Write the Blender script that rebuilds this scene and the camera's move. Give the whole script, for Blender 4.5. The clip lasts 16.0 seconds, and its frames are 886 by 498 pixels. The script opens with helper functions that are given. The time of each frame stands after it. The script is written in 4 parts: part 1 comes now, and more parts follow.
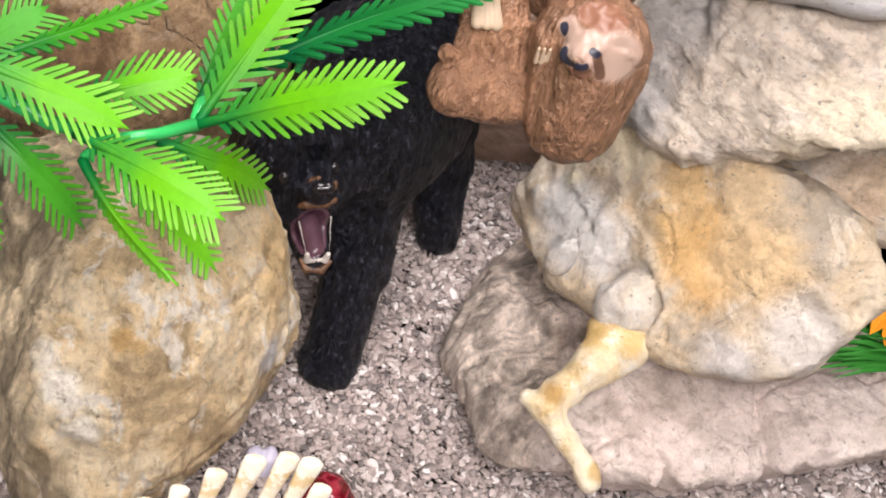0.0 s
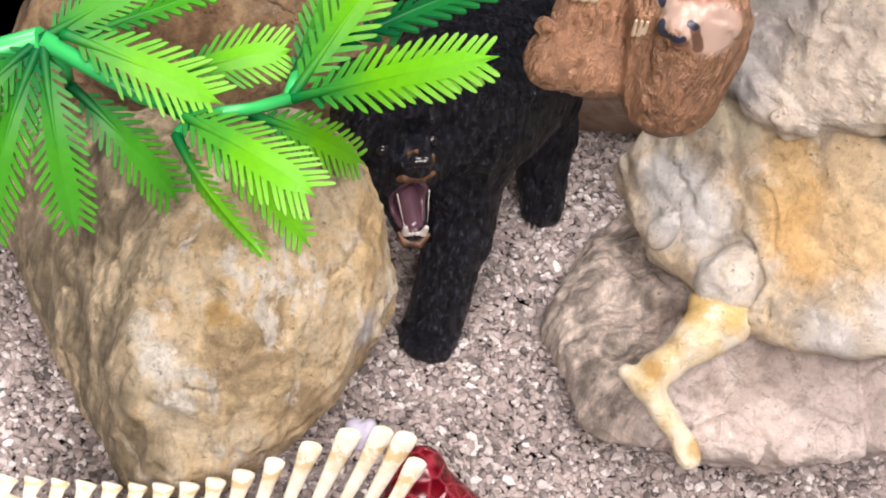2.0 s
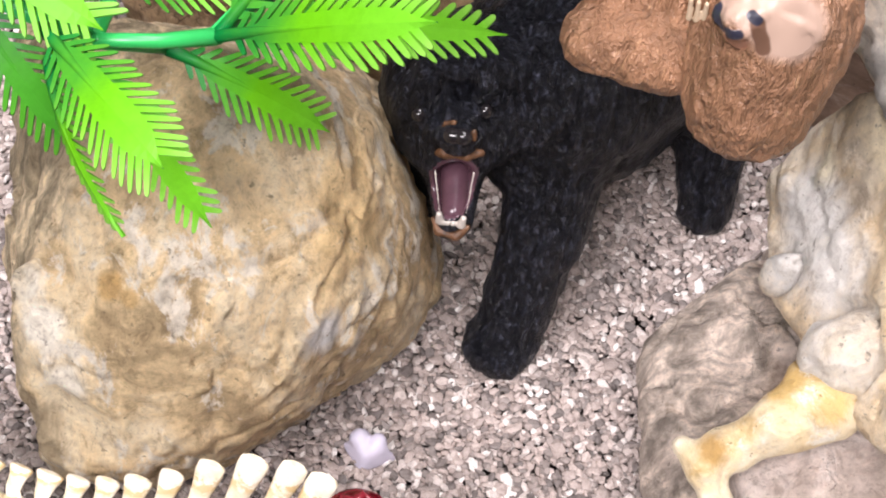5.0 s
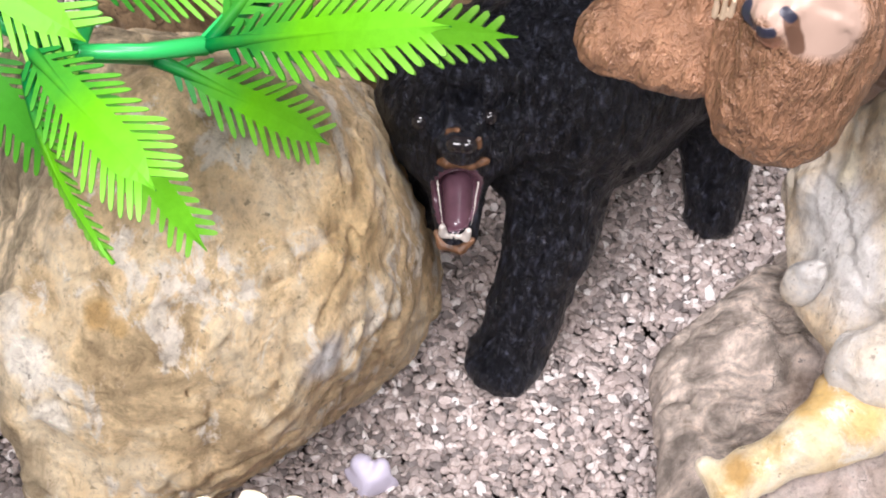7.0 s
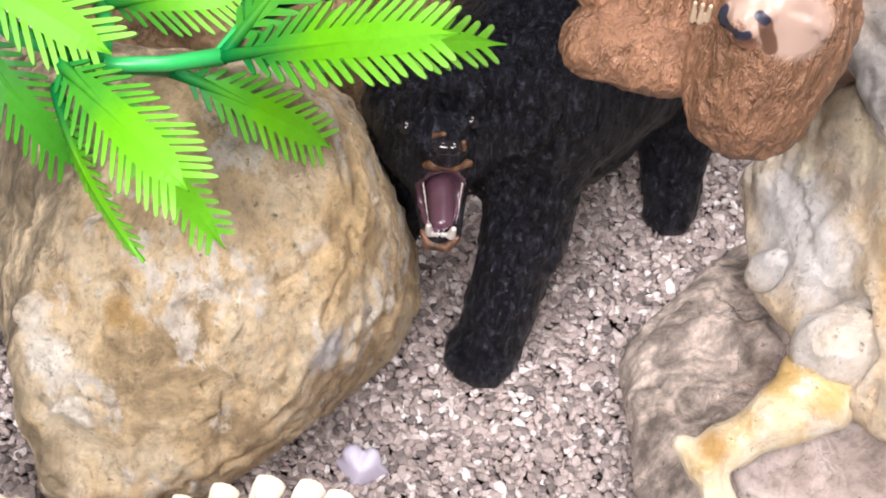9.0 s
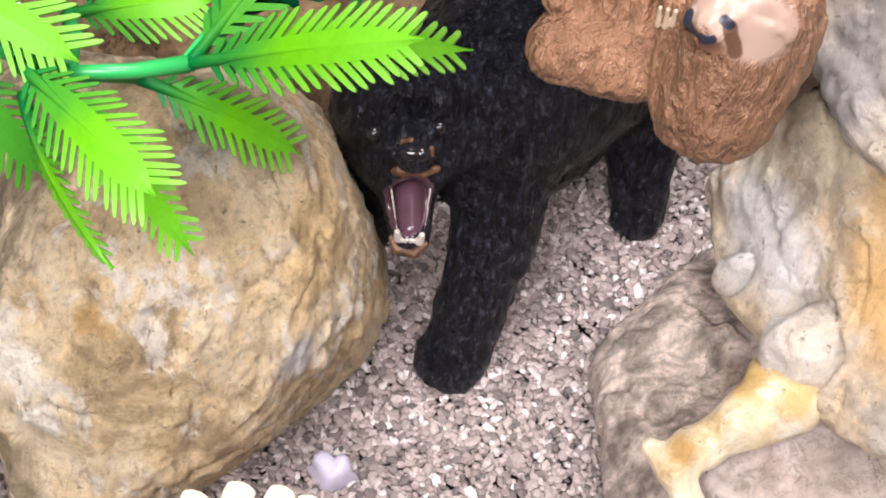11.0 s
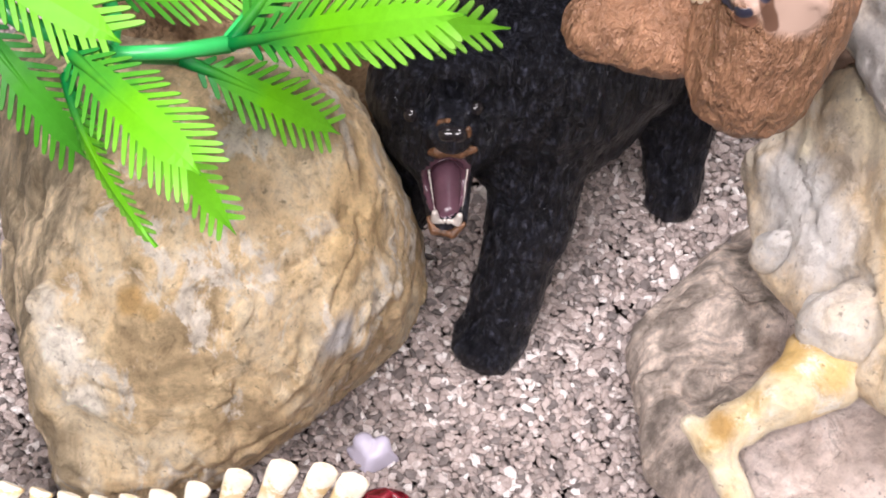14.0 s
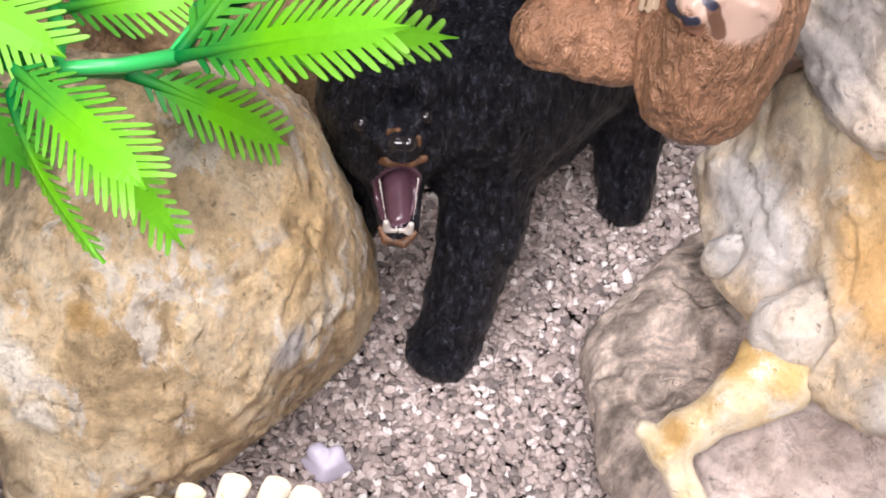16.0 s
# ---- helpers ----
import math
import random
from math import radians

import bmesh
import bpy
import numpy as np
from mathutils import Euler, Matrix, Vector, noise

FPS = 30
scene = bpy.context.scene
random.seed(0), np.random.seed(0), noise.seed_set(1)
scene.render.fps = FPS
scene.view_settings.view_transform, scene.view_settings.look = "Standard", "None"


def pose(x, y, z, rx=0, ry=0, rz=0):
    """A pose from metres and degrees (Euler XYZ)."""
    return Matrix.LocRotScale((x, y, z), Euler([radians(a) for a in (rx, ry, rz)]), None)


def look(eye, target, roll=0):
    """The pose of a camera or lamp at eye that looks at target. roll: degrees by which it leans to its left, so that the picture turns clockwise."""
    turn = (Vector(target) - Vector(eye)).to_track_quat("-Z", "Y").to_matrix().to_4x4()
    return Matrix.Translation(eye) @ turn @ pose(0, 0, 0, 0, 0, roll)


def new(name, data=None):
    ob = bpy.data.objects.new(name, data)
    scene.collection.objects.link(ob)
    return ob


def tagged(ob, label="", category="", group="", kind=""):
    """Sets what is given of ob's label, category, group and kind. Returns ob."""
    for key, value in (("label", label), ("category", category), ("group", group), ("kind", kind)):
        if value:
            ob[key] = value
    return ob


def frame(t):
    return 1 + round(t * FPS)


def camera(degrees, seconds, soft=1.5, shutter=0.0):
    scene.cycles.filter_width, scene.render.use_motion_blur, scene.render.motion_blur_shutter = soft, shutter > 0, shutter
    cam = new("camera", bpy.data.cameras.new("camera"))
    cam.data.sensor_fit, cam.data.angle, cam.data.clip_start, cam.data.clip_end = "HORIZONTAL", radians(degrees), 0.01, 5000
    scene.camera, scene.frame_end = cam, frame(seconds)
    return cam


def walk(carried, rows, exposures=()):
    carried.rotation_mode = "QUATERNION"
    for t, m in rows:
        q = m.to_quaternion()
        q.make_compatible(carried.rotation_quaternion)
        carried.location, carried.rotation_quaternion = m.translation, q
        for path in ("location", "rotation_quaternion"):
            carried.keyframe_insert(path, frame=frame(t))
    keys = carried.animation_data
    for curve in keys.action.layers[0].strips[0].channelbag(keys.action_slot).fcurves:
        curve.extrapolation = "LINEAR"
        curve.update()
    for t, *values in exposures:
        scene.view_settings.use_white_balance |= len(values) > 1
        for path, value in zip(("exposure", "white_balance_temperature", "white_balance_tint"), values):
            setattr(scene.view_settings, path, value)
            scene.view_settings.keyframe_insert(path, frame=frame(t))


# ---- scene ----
cam = camera(27.2, 16.0, soft=1.85)
EXPOSURES = [(0.0, -0.15, 6500, 15), (2.0, -0.12, 6550, 16), (3.5, -0.02, 6550, 17), (5.8, 0.15, 6250, 15), (7.0, 0.17, 6200, 15), (9.0, 0.11, 6300, 16), (12.5, 0.06, 6350, 17), (16.0, 0.05, 6350, 18)]
walk(cam, [
    (0, pose(-0.0854, -0.3775, 0.3788, 49.10, -12.74, -6.51)),
    (0.5, pose(-0.0807, -0.3767, 0.3781, 48.68, -12.28, -5.44)),
    (1, pose(-0.0718, -0.3762, 0.3781, 48.23, -11.86, -5.28)),
    (1.5, pose(-0.0800, -0.3753, 0.3773, 47.71, -10.96, -4.19)),
    (2, pose(-0.0775, -0.3748, 0.3804, 47.37, -10.24, -3.32)),
    (2.5, pose(-0.0449, -0.3736, 0.3836, 45.71, -8.55, 0.09)),
    (3, pose(-0.0134, -0.3458, 0.3780, 44.00, -6.74, 6.20)),
    (3.5, pose(0.0178, -0.3205, 0.3651, 42.60, -7.19, 11.32)),
    (3.7, pose(0.0230, -0.3121, 0.3620, 41.76, -7.37, 12.96)),
    (5.8, pose(0.0342, -0.2734, 0.3314, 41.85, -5.41, 15.55)),
    (6, pose(0.0275, -0.2718, 0.3295, 41.75, -5.45, 15.22)),
    (6.5, pose(0.0255, -0.2663, 0.3314, 41.69, -5.63, 14.40)),
    (7, pose(0.0227, -0.2649, 0.3291, 41.75, -5.89, 13.59)),
    (7.5, pose(0.0202, -0.2710, 0.3329, 41.91, -6.10, 12.80)),
    (8, pose(0.0155, -0.2806, 0.3361, 42.18, -6.36, 11.99)),
    (8.5, pose(0.0099, -0.2830, 0.3386, 42.53, -6.77, 11.23)),
    (9, pose(0.0091, -0.2869, 0.3406, 42.74, -7.11, 10.58)),
    (9.2, pose(0.0121, -0.2868, 0.3433, 42.86, -7.14, 10.34)),
    (11.5, pose(0.0091, -0.2895, 0.3403, 43.15, -7.55, 9.56)),
    (12, pose(0.0092, -0.2913, 0.3401, 43.13, -7.31, 9.55)),
    (12.5, pose(0.0103, -0.2922, 0.3424, 43.15, -6.97, 9.52)),
    (13, pose(0.0110, -0.2930, 0.3443, 43.18, -6.72, 9.53)),
    (13.5, pose(0.0103, -0.2934, 0.3417, 43.20, -6.51, 9.61)),
    (14, pose(0.0084, -0.2931, 0.3394, 43.15, -6.45, 9.76)),
    (14.5, pose(0.0076, -0.2929, 0.3393, 43.16, -6.50, 9.71)),
    (15, pose(0.0055, -0.2918, 0.3378, 43.18, -6.54, 9.45)),
    (15.5, pose(0.0063, -0.2908, 0.3377, 43.18, -6.75, 8.88)),
    (16, pose(0.0091, -0.2904, 0.3405, 43.23, -6.92, 8.31)),
], exposures=EXPOSURES)


# ---- light ----
world = bpy.data.worlds.new("room_air")
world.use_nodes = True
world.node_tree.nodes["Background"].inputs["Color"].default_value = (1.0, 0.98, 0.96, 1)
world.node_tree.nodes["Background"].inputs["Strength"].default_value = 0.05
scene.world = world


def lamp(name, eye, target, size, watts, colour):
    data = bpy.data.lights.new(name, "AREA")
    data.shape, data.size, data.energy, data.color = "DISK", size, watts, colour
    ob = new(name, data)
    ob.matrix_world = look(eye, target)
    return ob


# Three unseen lamps, placed to give the soft front and overhead light.
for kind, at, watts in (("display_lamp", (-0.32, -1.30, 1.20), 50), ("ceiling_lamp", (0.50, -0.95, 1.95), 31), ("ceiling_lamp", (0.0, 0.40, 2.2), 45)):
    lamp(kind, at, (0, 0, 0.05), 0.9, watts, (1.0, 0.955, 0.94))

# ---- forms: solids are described in decimetres and meshed by their distance field ----
DM = 0.1
HASH = np.random.RandomState(7).permutation(256)
HASH = np.concatenate([HASH, HASH, HASH])
GRAD = np.random.RandomState(3).normal(size=(256, 3))
GRAD /= np.linalg.norm(GRAD, axis=1)[:, None]


def perlin(p, seed=0):
    """Gradient noise, about -0.7 to 0.7, of points in rows."""
    p = np.asarray(p, float) + seed * 17.31
    cell = np.floor(p).astype(int)
    f = p - cell
    s = f * f * f * (f * (f * 6 - 15) + 10)
    c = cell & 255
    out = 0
    for i in (0, 1):
        wx = s[:, 0] if i else 1 - s[:, 0]
        hx = HASH[(c[:, 0] + i) & 255]
        for j in (0, 1):
            wy = s[:, 1] if j else 1 - s[:, 1]
            hy = HASH[hx + ((c[:, 1] + j) & 255)]
            for k in (0, 1):
                wz = s[:, 2] if k else 1 - s[:, 2]
                g = GRAD[HASH[hy + ((c[:, 2] + k) & 255)]]
                out = out + wx * wy * wz * ((f - (i, j, k)) * g).sum(1)
    return out


def fbm(p, freq, octaves=3, seed=0, gain=0.5):
    p = np.asarray(p, float)
    return sum(gain ** o * perlin(p * freq * 2 ** o, seed + o) for o in range(octaves))


def smin(a, b, k):
    h = np.clip(0.5 + 0.5 * (b - a) / k, 0, 1)
    return b + (a - b) * h - k * h * (1 - h)


def smax(a, b, k):
    return -smin(-a, -b, k)


def turned(p, centre, rx=0, ry=0, rz=0):
    m = np.array(Euler([radians(a) for a in (rx, ry, rz)]).to_matrix())
    return (p - np.array(centre)) @ m


def ellipsoid(p, centre, radii, rx=0, ry=0, rz=0):
    q = turned(p, centre, rx, ry, rz)
    r = np.array(radii, float)
    k0 = np.linalg.norm(q / r, axis=1)
    k1 = np.linalg.norm(q / r ** 2, axis=1) + 1e-9
    return k0 * (k0 - 1) / k1


def rod(p, a, b, ra, rb):
    a, b = np.array(a, float), np.array(b, float)
    ab = b - a
    h = np.clip(((p - a) @ ab) / (ab @ ab), 0, 1)
    return np.linalg.norm(p - a - h[:, None] * ab, axis=1) - (ra + (rb - ra) * h)


def blocks(p, planes, k):
    """A convex stone: what lies behind all planes, with edges rounded over k."""
    v = np.stack([p @ np.array(n) / np.linalg.norm(n) - d for n, d in planes])
    top = v.max(0)
    return top + k * np.log(np.exp((v - top) / k).sum(0))


def surface(field, lo, hi, h, relief=None):
    """The corners and faces of a field's surface. relief: a finer field added near the surface."""
    n = [3 * int(math.ceil((b - a) / (3 * h))) for a, b in zip(lo, hi)]
    axes = [a + h * np.arange(m) for a, m in zip(lo, n)]
    rough = np.stack(np.meshgrid(*[a[1::3] for a in axes], indexing="ij"), -1)
    v = np.concatenate([field(g) for g in np.array_split(rough.reshape(-1, 3), 8)]).reshape(rough.shape[:3])
    for axis in range(3):
        v = np.repeat(v, 3, axis)
    v = v.reshape(-1)
    grid = np.stack(np.meshgrid(*axes, indexing="ij"), -1).reshape(-1, 3)
    close = np.flatnonzero(np.abs(v) < 9 * h)
    for some in np.array_split(close, max(1, len(close) // 150000)):
        v[some] = field(grid[some])
    if relief is not None:
        near = np.abs(v) < 6 * h
        v[near] += relief(grid[near])
    v = v.reshape(n)
    c = tuple(m - 1 for m in n)
    cut = lambda i, j, k: v[i:i + c[0], j:j + c[1], k:k + c[2]]
    total, count = np.zeros(c + (3,)), np.zeros(c)
    corners = [(i, j, k) for i in (0, 1) for j in (0, 1) for k in (0, 1)]
    for a in corners:
        for axis in range(3):
            if a[axis]:
                continue
            b = list(a)
            b[axis] = 1
            va, vb = cut(*a), cut(*b)
            cross = (va < 0) != (vb < 0)
            t = np.where(cross, va / np.where(cross, va - vb, 1), 0)
            for d in range(3):
                total[..., d] += np.where(cross, a[d] + (t if d == axis else 0), 0)
            count += cross
    active = count > 0
    index = np.full(c, -1)
    index[active] = np.arange(active.sum())
    where = np.argwhere(active)
    verts = (where + total[active] / count[active][:, None]) * h + np.array(lo)
    quads = []
    for axis in range(3):
        o = [(1, 2), (2, 0), (0, 1)][axis]
        sl = [slice(1, m - 1) for m in n]
        sl[axis] = slice(0, n[axis] - 1)
        sl2 = list(sl)
        sl2[axis] = slice(1, n[axis])
        va, vb = v[tuple(sl)], v[tuple(sl2)]
        for flip, hit in ((False, (va < 0) & (vb >= 0)), (True, (va >= 0) & (vb < 0))):
            at = np.argwhere(hit) + [0 if d == axis else 1 for d in range(3)]
            ring = []
            for du, dv in ((0, 0), (-1, 0), (-1, -1), (0, -1)):
                q = at.copy()
                q[:, o[0]] += du
                q[:, o[1]] += dv
                ring.append(index[tuple(np.clip(q, 0, np.array(c) - 1).T)])
            ring = np.stack(ring, 1)
            quads.append(ring[:, ::-1] if flip else ring)
    quads = np.concatenate(quads)
    quads = quads[(quads >= 0).all(1)]
    return verts, quads


def shell(name, pieces):
    """One mesh, in metres, of several surfaces: corners, faces and the material index of each, or of each face."""
    verts, quads, kinds, first = [], [], [], 0
    for v, q, kind in pieces:
        verts.append(v)
        quads.append(q + first)
        kinds.append(np.broadcast_to(kind, len(q)))
        first += len(v)
    mesh = bpy.data.meshes.new(name)
    mesh.from_pydata((np.concatenate(verts) * DM).tolist(), [], np.concatenate(quads).tolist())
    mesh.polygons.foreach_set("use_smooth", [True] * len(mesh.polygons))
    mesh.polygons.foreach_set("material_index", np.concatenate(kinds).astype(np.int32))
    mesh.update()
    return mesh


def meshed(name, field, lo, hi, h, relief=None):
    return shell(name, [(*surface(field, lo, hi, h, relief), 0)])


# ---- materials ----
def material(name):
    mat = bpy.data.materials.new(name)
    mat.use_nodes = True
    nt = mat.node_tree
    return mat, nt, nt.nodes["Principled BSDF"]


def node(nt, kind, links=(), **values):
    nd = nt.nodes.new(kind)
    for key, value in values.items():
        if key in nd.inputs:
            nd.inputs[key].default_value = value
        else:
            setattr(nd, key, value)
    for key, source in links:
        nt.links.new(source, nd.inputs[key])
    return nd


def ramp(nt, source, stops):
    nd = nt.nodes.new("ShaderNodeValToRGB")
    nt.links.new(source, nd.inputs["Fac"])
    while len(nd.color_ramp.elements) < len(stops):
        nd.color_ramp.elements.new(0.5)
    for el, (at, colour) in zip(nd.color_ramp.elements, stops):
        el.position, el.color = at, (*colour, 1)
    return nd.outputs["Color"]


def noise_node(nt, coord, scale, detail=6, rough=0.6, distort=0.0):
    nd = nt.nodes.new("ShaderNodeTexNoise")
    nt.links.new(coord, nd.inputs["Vector"])
    nd.inputs["Scale"].default_value, nd.inputs["Detail"].default_value = scale, detail
    nd.inputs["Roughness"].default_value, nd.inputs["Distortion"].default_value = rough, distort
    return nd.outputs["Fac"]


def mixed(nt, fac, a, b, mode="MIX"):
    nd = nt.nodes.new("ShaderNodeMix")
    nd.data_type, nd.blend_type = "RGBA", mode
    if isinstance(fac, float):
        nd.inputs["Factor"].default_value = fac
    else:
        nt.links.new(fac, nd.inputs["Factor"])
    for key, v in ((6, a), (7, b)):
        if isinstance(v, tuple):
            nd.inputs[key].default_value = (*v, 1)
        else:
            nt.links.new(v, nd.inputs[key])
    return nd.outputs[2]


def bumped(nt, bsdf, height, strength, distance):
    nd = nt.nodes.new("ShaderNodeBump")
    nd.inputs["Strength"].default_value, nd.inputs["Distance"].default_value = strength, distance
    nt.links.new(height, nd.inputs["Height"])
    nt.links.new(nd.outputs["Normal"], bsdf.inputs["Normal"])


def stone(name, light, mid, dark, stain, stretch=(1, 1, 1), rough=0.75, scale=1.0, stain_at=0.56, vein=0.5, patches=(), grain=1.0, face=None):
    """Weathered stone: colour at five scales, stains, dark pits and hairlines, and a chipped relief."""
    mat, nt, bsdf = material(name)
    tc = nt.nodes.new("ShaderNodeTexCoord")
    mp = node(nt, "ShaderNodeMapping", [("Vector", tc.outputs["Object"])])
    mp.inputs["Scale"].default_value = stretch
    co, flat = mp.outputs["Vector"], tc.outputs["Object"]
    big = noise_node(nt, co, 30 * scale, 6, 0.65, 0.8)
    base = ramp(nt, big, [(0.38, dark), (0.47, mid), (0.57, light)])
    spots = noise_node(nt, co, 75 * scale, 8, 0.72, 0.5)
    base = mixed(nt, ramp(nt, spots, [(stain_at, (0, 0, 0)), (stain_at + 0.05, (0.85, 0.85, 0.85))]), base, stain)
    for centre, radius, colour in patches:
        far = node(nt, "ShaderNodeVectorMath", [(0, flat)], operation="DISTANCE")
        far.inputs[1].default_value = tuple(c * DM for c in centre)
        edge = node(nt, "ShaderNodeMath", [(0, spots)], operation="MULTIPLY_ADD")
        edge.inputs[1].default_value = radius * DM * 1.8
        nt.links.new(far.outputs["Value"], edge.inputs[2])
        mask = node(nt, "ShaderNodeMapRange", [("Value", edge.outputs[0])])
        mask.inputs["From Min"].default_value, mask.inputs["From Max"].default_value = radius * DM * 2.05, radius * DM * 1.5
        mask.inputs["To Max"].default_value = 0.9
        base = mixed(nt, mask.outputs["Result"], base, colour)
    # face: the side past a plane takes its own streaked colour.
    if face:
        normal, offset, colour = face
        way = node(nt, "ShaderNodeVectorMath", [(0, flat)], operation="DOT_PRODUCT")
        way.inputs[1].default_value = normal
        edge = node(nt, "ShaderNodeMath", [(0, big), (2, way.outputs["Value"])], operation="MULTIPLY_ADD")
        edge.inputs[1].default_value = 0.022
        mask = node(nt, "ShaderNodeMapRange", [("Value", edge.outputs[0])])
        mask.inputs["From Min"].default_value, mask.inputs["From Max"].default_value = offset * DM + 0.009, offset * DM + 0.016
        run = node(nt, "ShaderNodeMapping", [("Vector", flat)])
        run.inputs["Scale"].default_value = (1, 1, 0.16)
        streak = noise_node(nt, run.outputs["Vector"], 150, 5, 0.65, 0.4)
        tinted = ramp(nt, streak, [(0.38, tuple(c * 0.5 for c in colour)), (0.5, colour), (0.62, tuple(min(1, c * 1.7) for c in colour))])
        base = mixed(nt, mask.outputs["Result"], base, tinted)
    cloud = noise_node(nt, co, 190 * scale, 8, 0.75, 0.6)
    base = mixed(nt, 0.9 * grain, base, ramp(nt, cloud, [(0.36, (0.58, 0.53, 0.47)), (0.45, (0.98, 0.97, 0.95)), (0.54, (1.06, 1.06, 1.05)), (0.64, (1.24, 1.23, 1.21))]), "MULTIPLY")
    fine = noise_node(nt, flat, 620, 8, 0.8, 0.3)
    base = mixed(nt, 0.75 * grain, base, ramp(nt, fine, [(0.36, (0.6, 0.57, 0.53)), (0.48, (1, 1, 1)), (0.64, (1.2, 1.19, 1.18))]), "MULTIPLY")
    line = noise_node(nt, co, 22 * scale, 5, 0.55, 1.2)
    near = node(nt, "ShaderNodeMath", [(0, line)], operation="SUBTRACT")
    near.inputs[1].default_value = 0.5
    near = node(nt, "ShaderNodeMath", [(0, near.outputs[0])], operation="ABSOLUTE")
    hair = ramp(nt, near.outputs[0], [(0.0, (vein, vein, vein)), (0.008, (0, 0, 0))])
    base = mixed(nt, hair, base, tuple(c * 0.45 for c in dark))
    pits = noise_node(nt, flat, 480, 3, 0.6)
    base = mixed(nt, ramp(nt, pits, [(0.66, (0, 0, 0)), (0.70, (0.7, 0.7, 0.7))]), base, tuple(c * 0.5 for c in dark))
    nt.links.new(base, bsdf.inputs["Base Color"])
    bsdf.inputs["Roughness"].default_value = rough
    bsdf.inputs["Specular IOR Level"].default_value = 0.4
    chips = nt.nodes.new("ShaderNodeTexVoronoi")
    chips.inputs["Scale"].default_value = 170 * scale
    wobble = node(nt, "ShaderNodeVectorMath", [(0, co)], operation="ADD")
    turb = nt.nodes.new("ShaderNodeTexNoise")
    nt.links.new(co, turb.inputs["Vector"])
    turb.inputs["Scale"].default_value = 120
    shrink = node(nt, "ShaderNodeVectorMath", [(0, turb.outputs["Color"])], operation="SCALE")
    shrink.inputs["Scale"].default_value = 0.012
    nt.links.new(shrink.outputs["Vector"], wobble.inputs[1])
    nt.links.new(wobble.outputs["Vector"], chips.inputs["Vector"])
    sum1 = node(nt, "ShaderNodeMath", [(0, fine), (1, cloud)], operation="ADD")
    sum2 = node(nt, "ShaderNodeMath", [(0, sum1.outputs[0]), (1, hair)], operation="SUBTRACT")
    sum3 = node(nt, "ShaderNodeMath", [(0, chips.outputs["Distance"]), (2, sum2.outputs[0])], operation="MULTIPLY_ADD")
    sum3.inputs[1].default_value = 0.5
    bumped(nt, bsdf, sum3.outputs[0], 0.9, 0.0024 * grain)
    last = bsdf.inputs["Normal"].links[0].from_node
    for size, slope in ((55 * scale, 1.2), (130 * scale, 0.8)):
        cells = nt.nodes.new("ShaderNodeTexVoronoi")
        cells.inputs["Scale"].default_value = size
        nt.links.new(wobble.outputs["Vector"], cells.inputs["Vector"])
        lean = node(nt, "ShaderNodeVectorMath", [(0, cells.outputs["Color"])], operation="SUBTRACT")
        lean.inputs[1].default_value = (0.5, 0.5, 0.5)
        off = node(nt, "ShaderNodeVectorMath", [(0, wobble.outputs["Vector"]), (1, cells.outputs["Position"])], operation="SUBTRACT")
        tilt = node(nt, "ShaderNodeVectorMath", [(0, lean.outputs["Vector"]), (1, off.outputs["Vector"])], operation="DOT_PRODUCT")
        facet = node(nt, "ShaderNodeBump", [("Height", tilt.outputs["Value"])])
        facet.inputs["Strength"].default_value = min(1.0, 0.8 * grain * grain)
        facet.inputs["Distance"].default_value = slope
        nt.links.new(facet.outputs["Normal"], last.inputs["Normal"])
        last = facet
    return mat


def plain(name, colour, rough=0.5, vary=0.15, scale=120, bump=0.15, dist=0.0006, spec=0.5, metal=0.0):
    mat, nt, bsdf = material(name)
    tc = nt.nodes.new("ShaderNodeTexCoord")
    n = noise_node(nt, tc.outputs["Object"], scale, 6, 0.65)
    lo, hi = tuple(c * (1 - vary) for c in colour), tuple(min(1, c * (1 + vary)) for c in colour)
    nt.links.new(ramp(nt, n, [(0.3, lo), (0.7, hi)]), bsdf.inputs["Base Color"])
    bsdf.inputs["Roughness"].default_value, bsdf.inputs["Metallic"].default_value = rough, metal
    bsdf.inputs["Specular IOR Level"].default_value = spec
    bumped(nt, bsdf, n, bump, dist)
    return mat


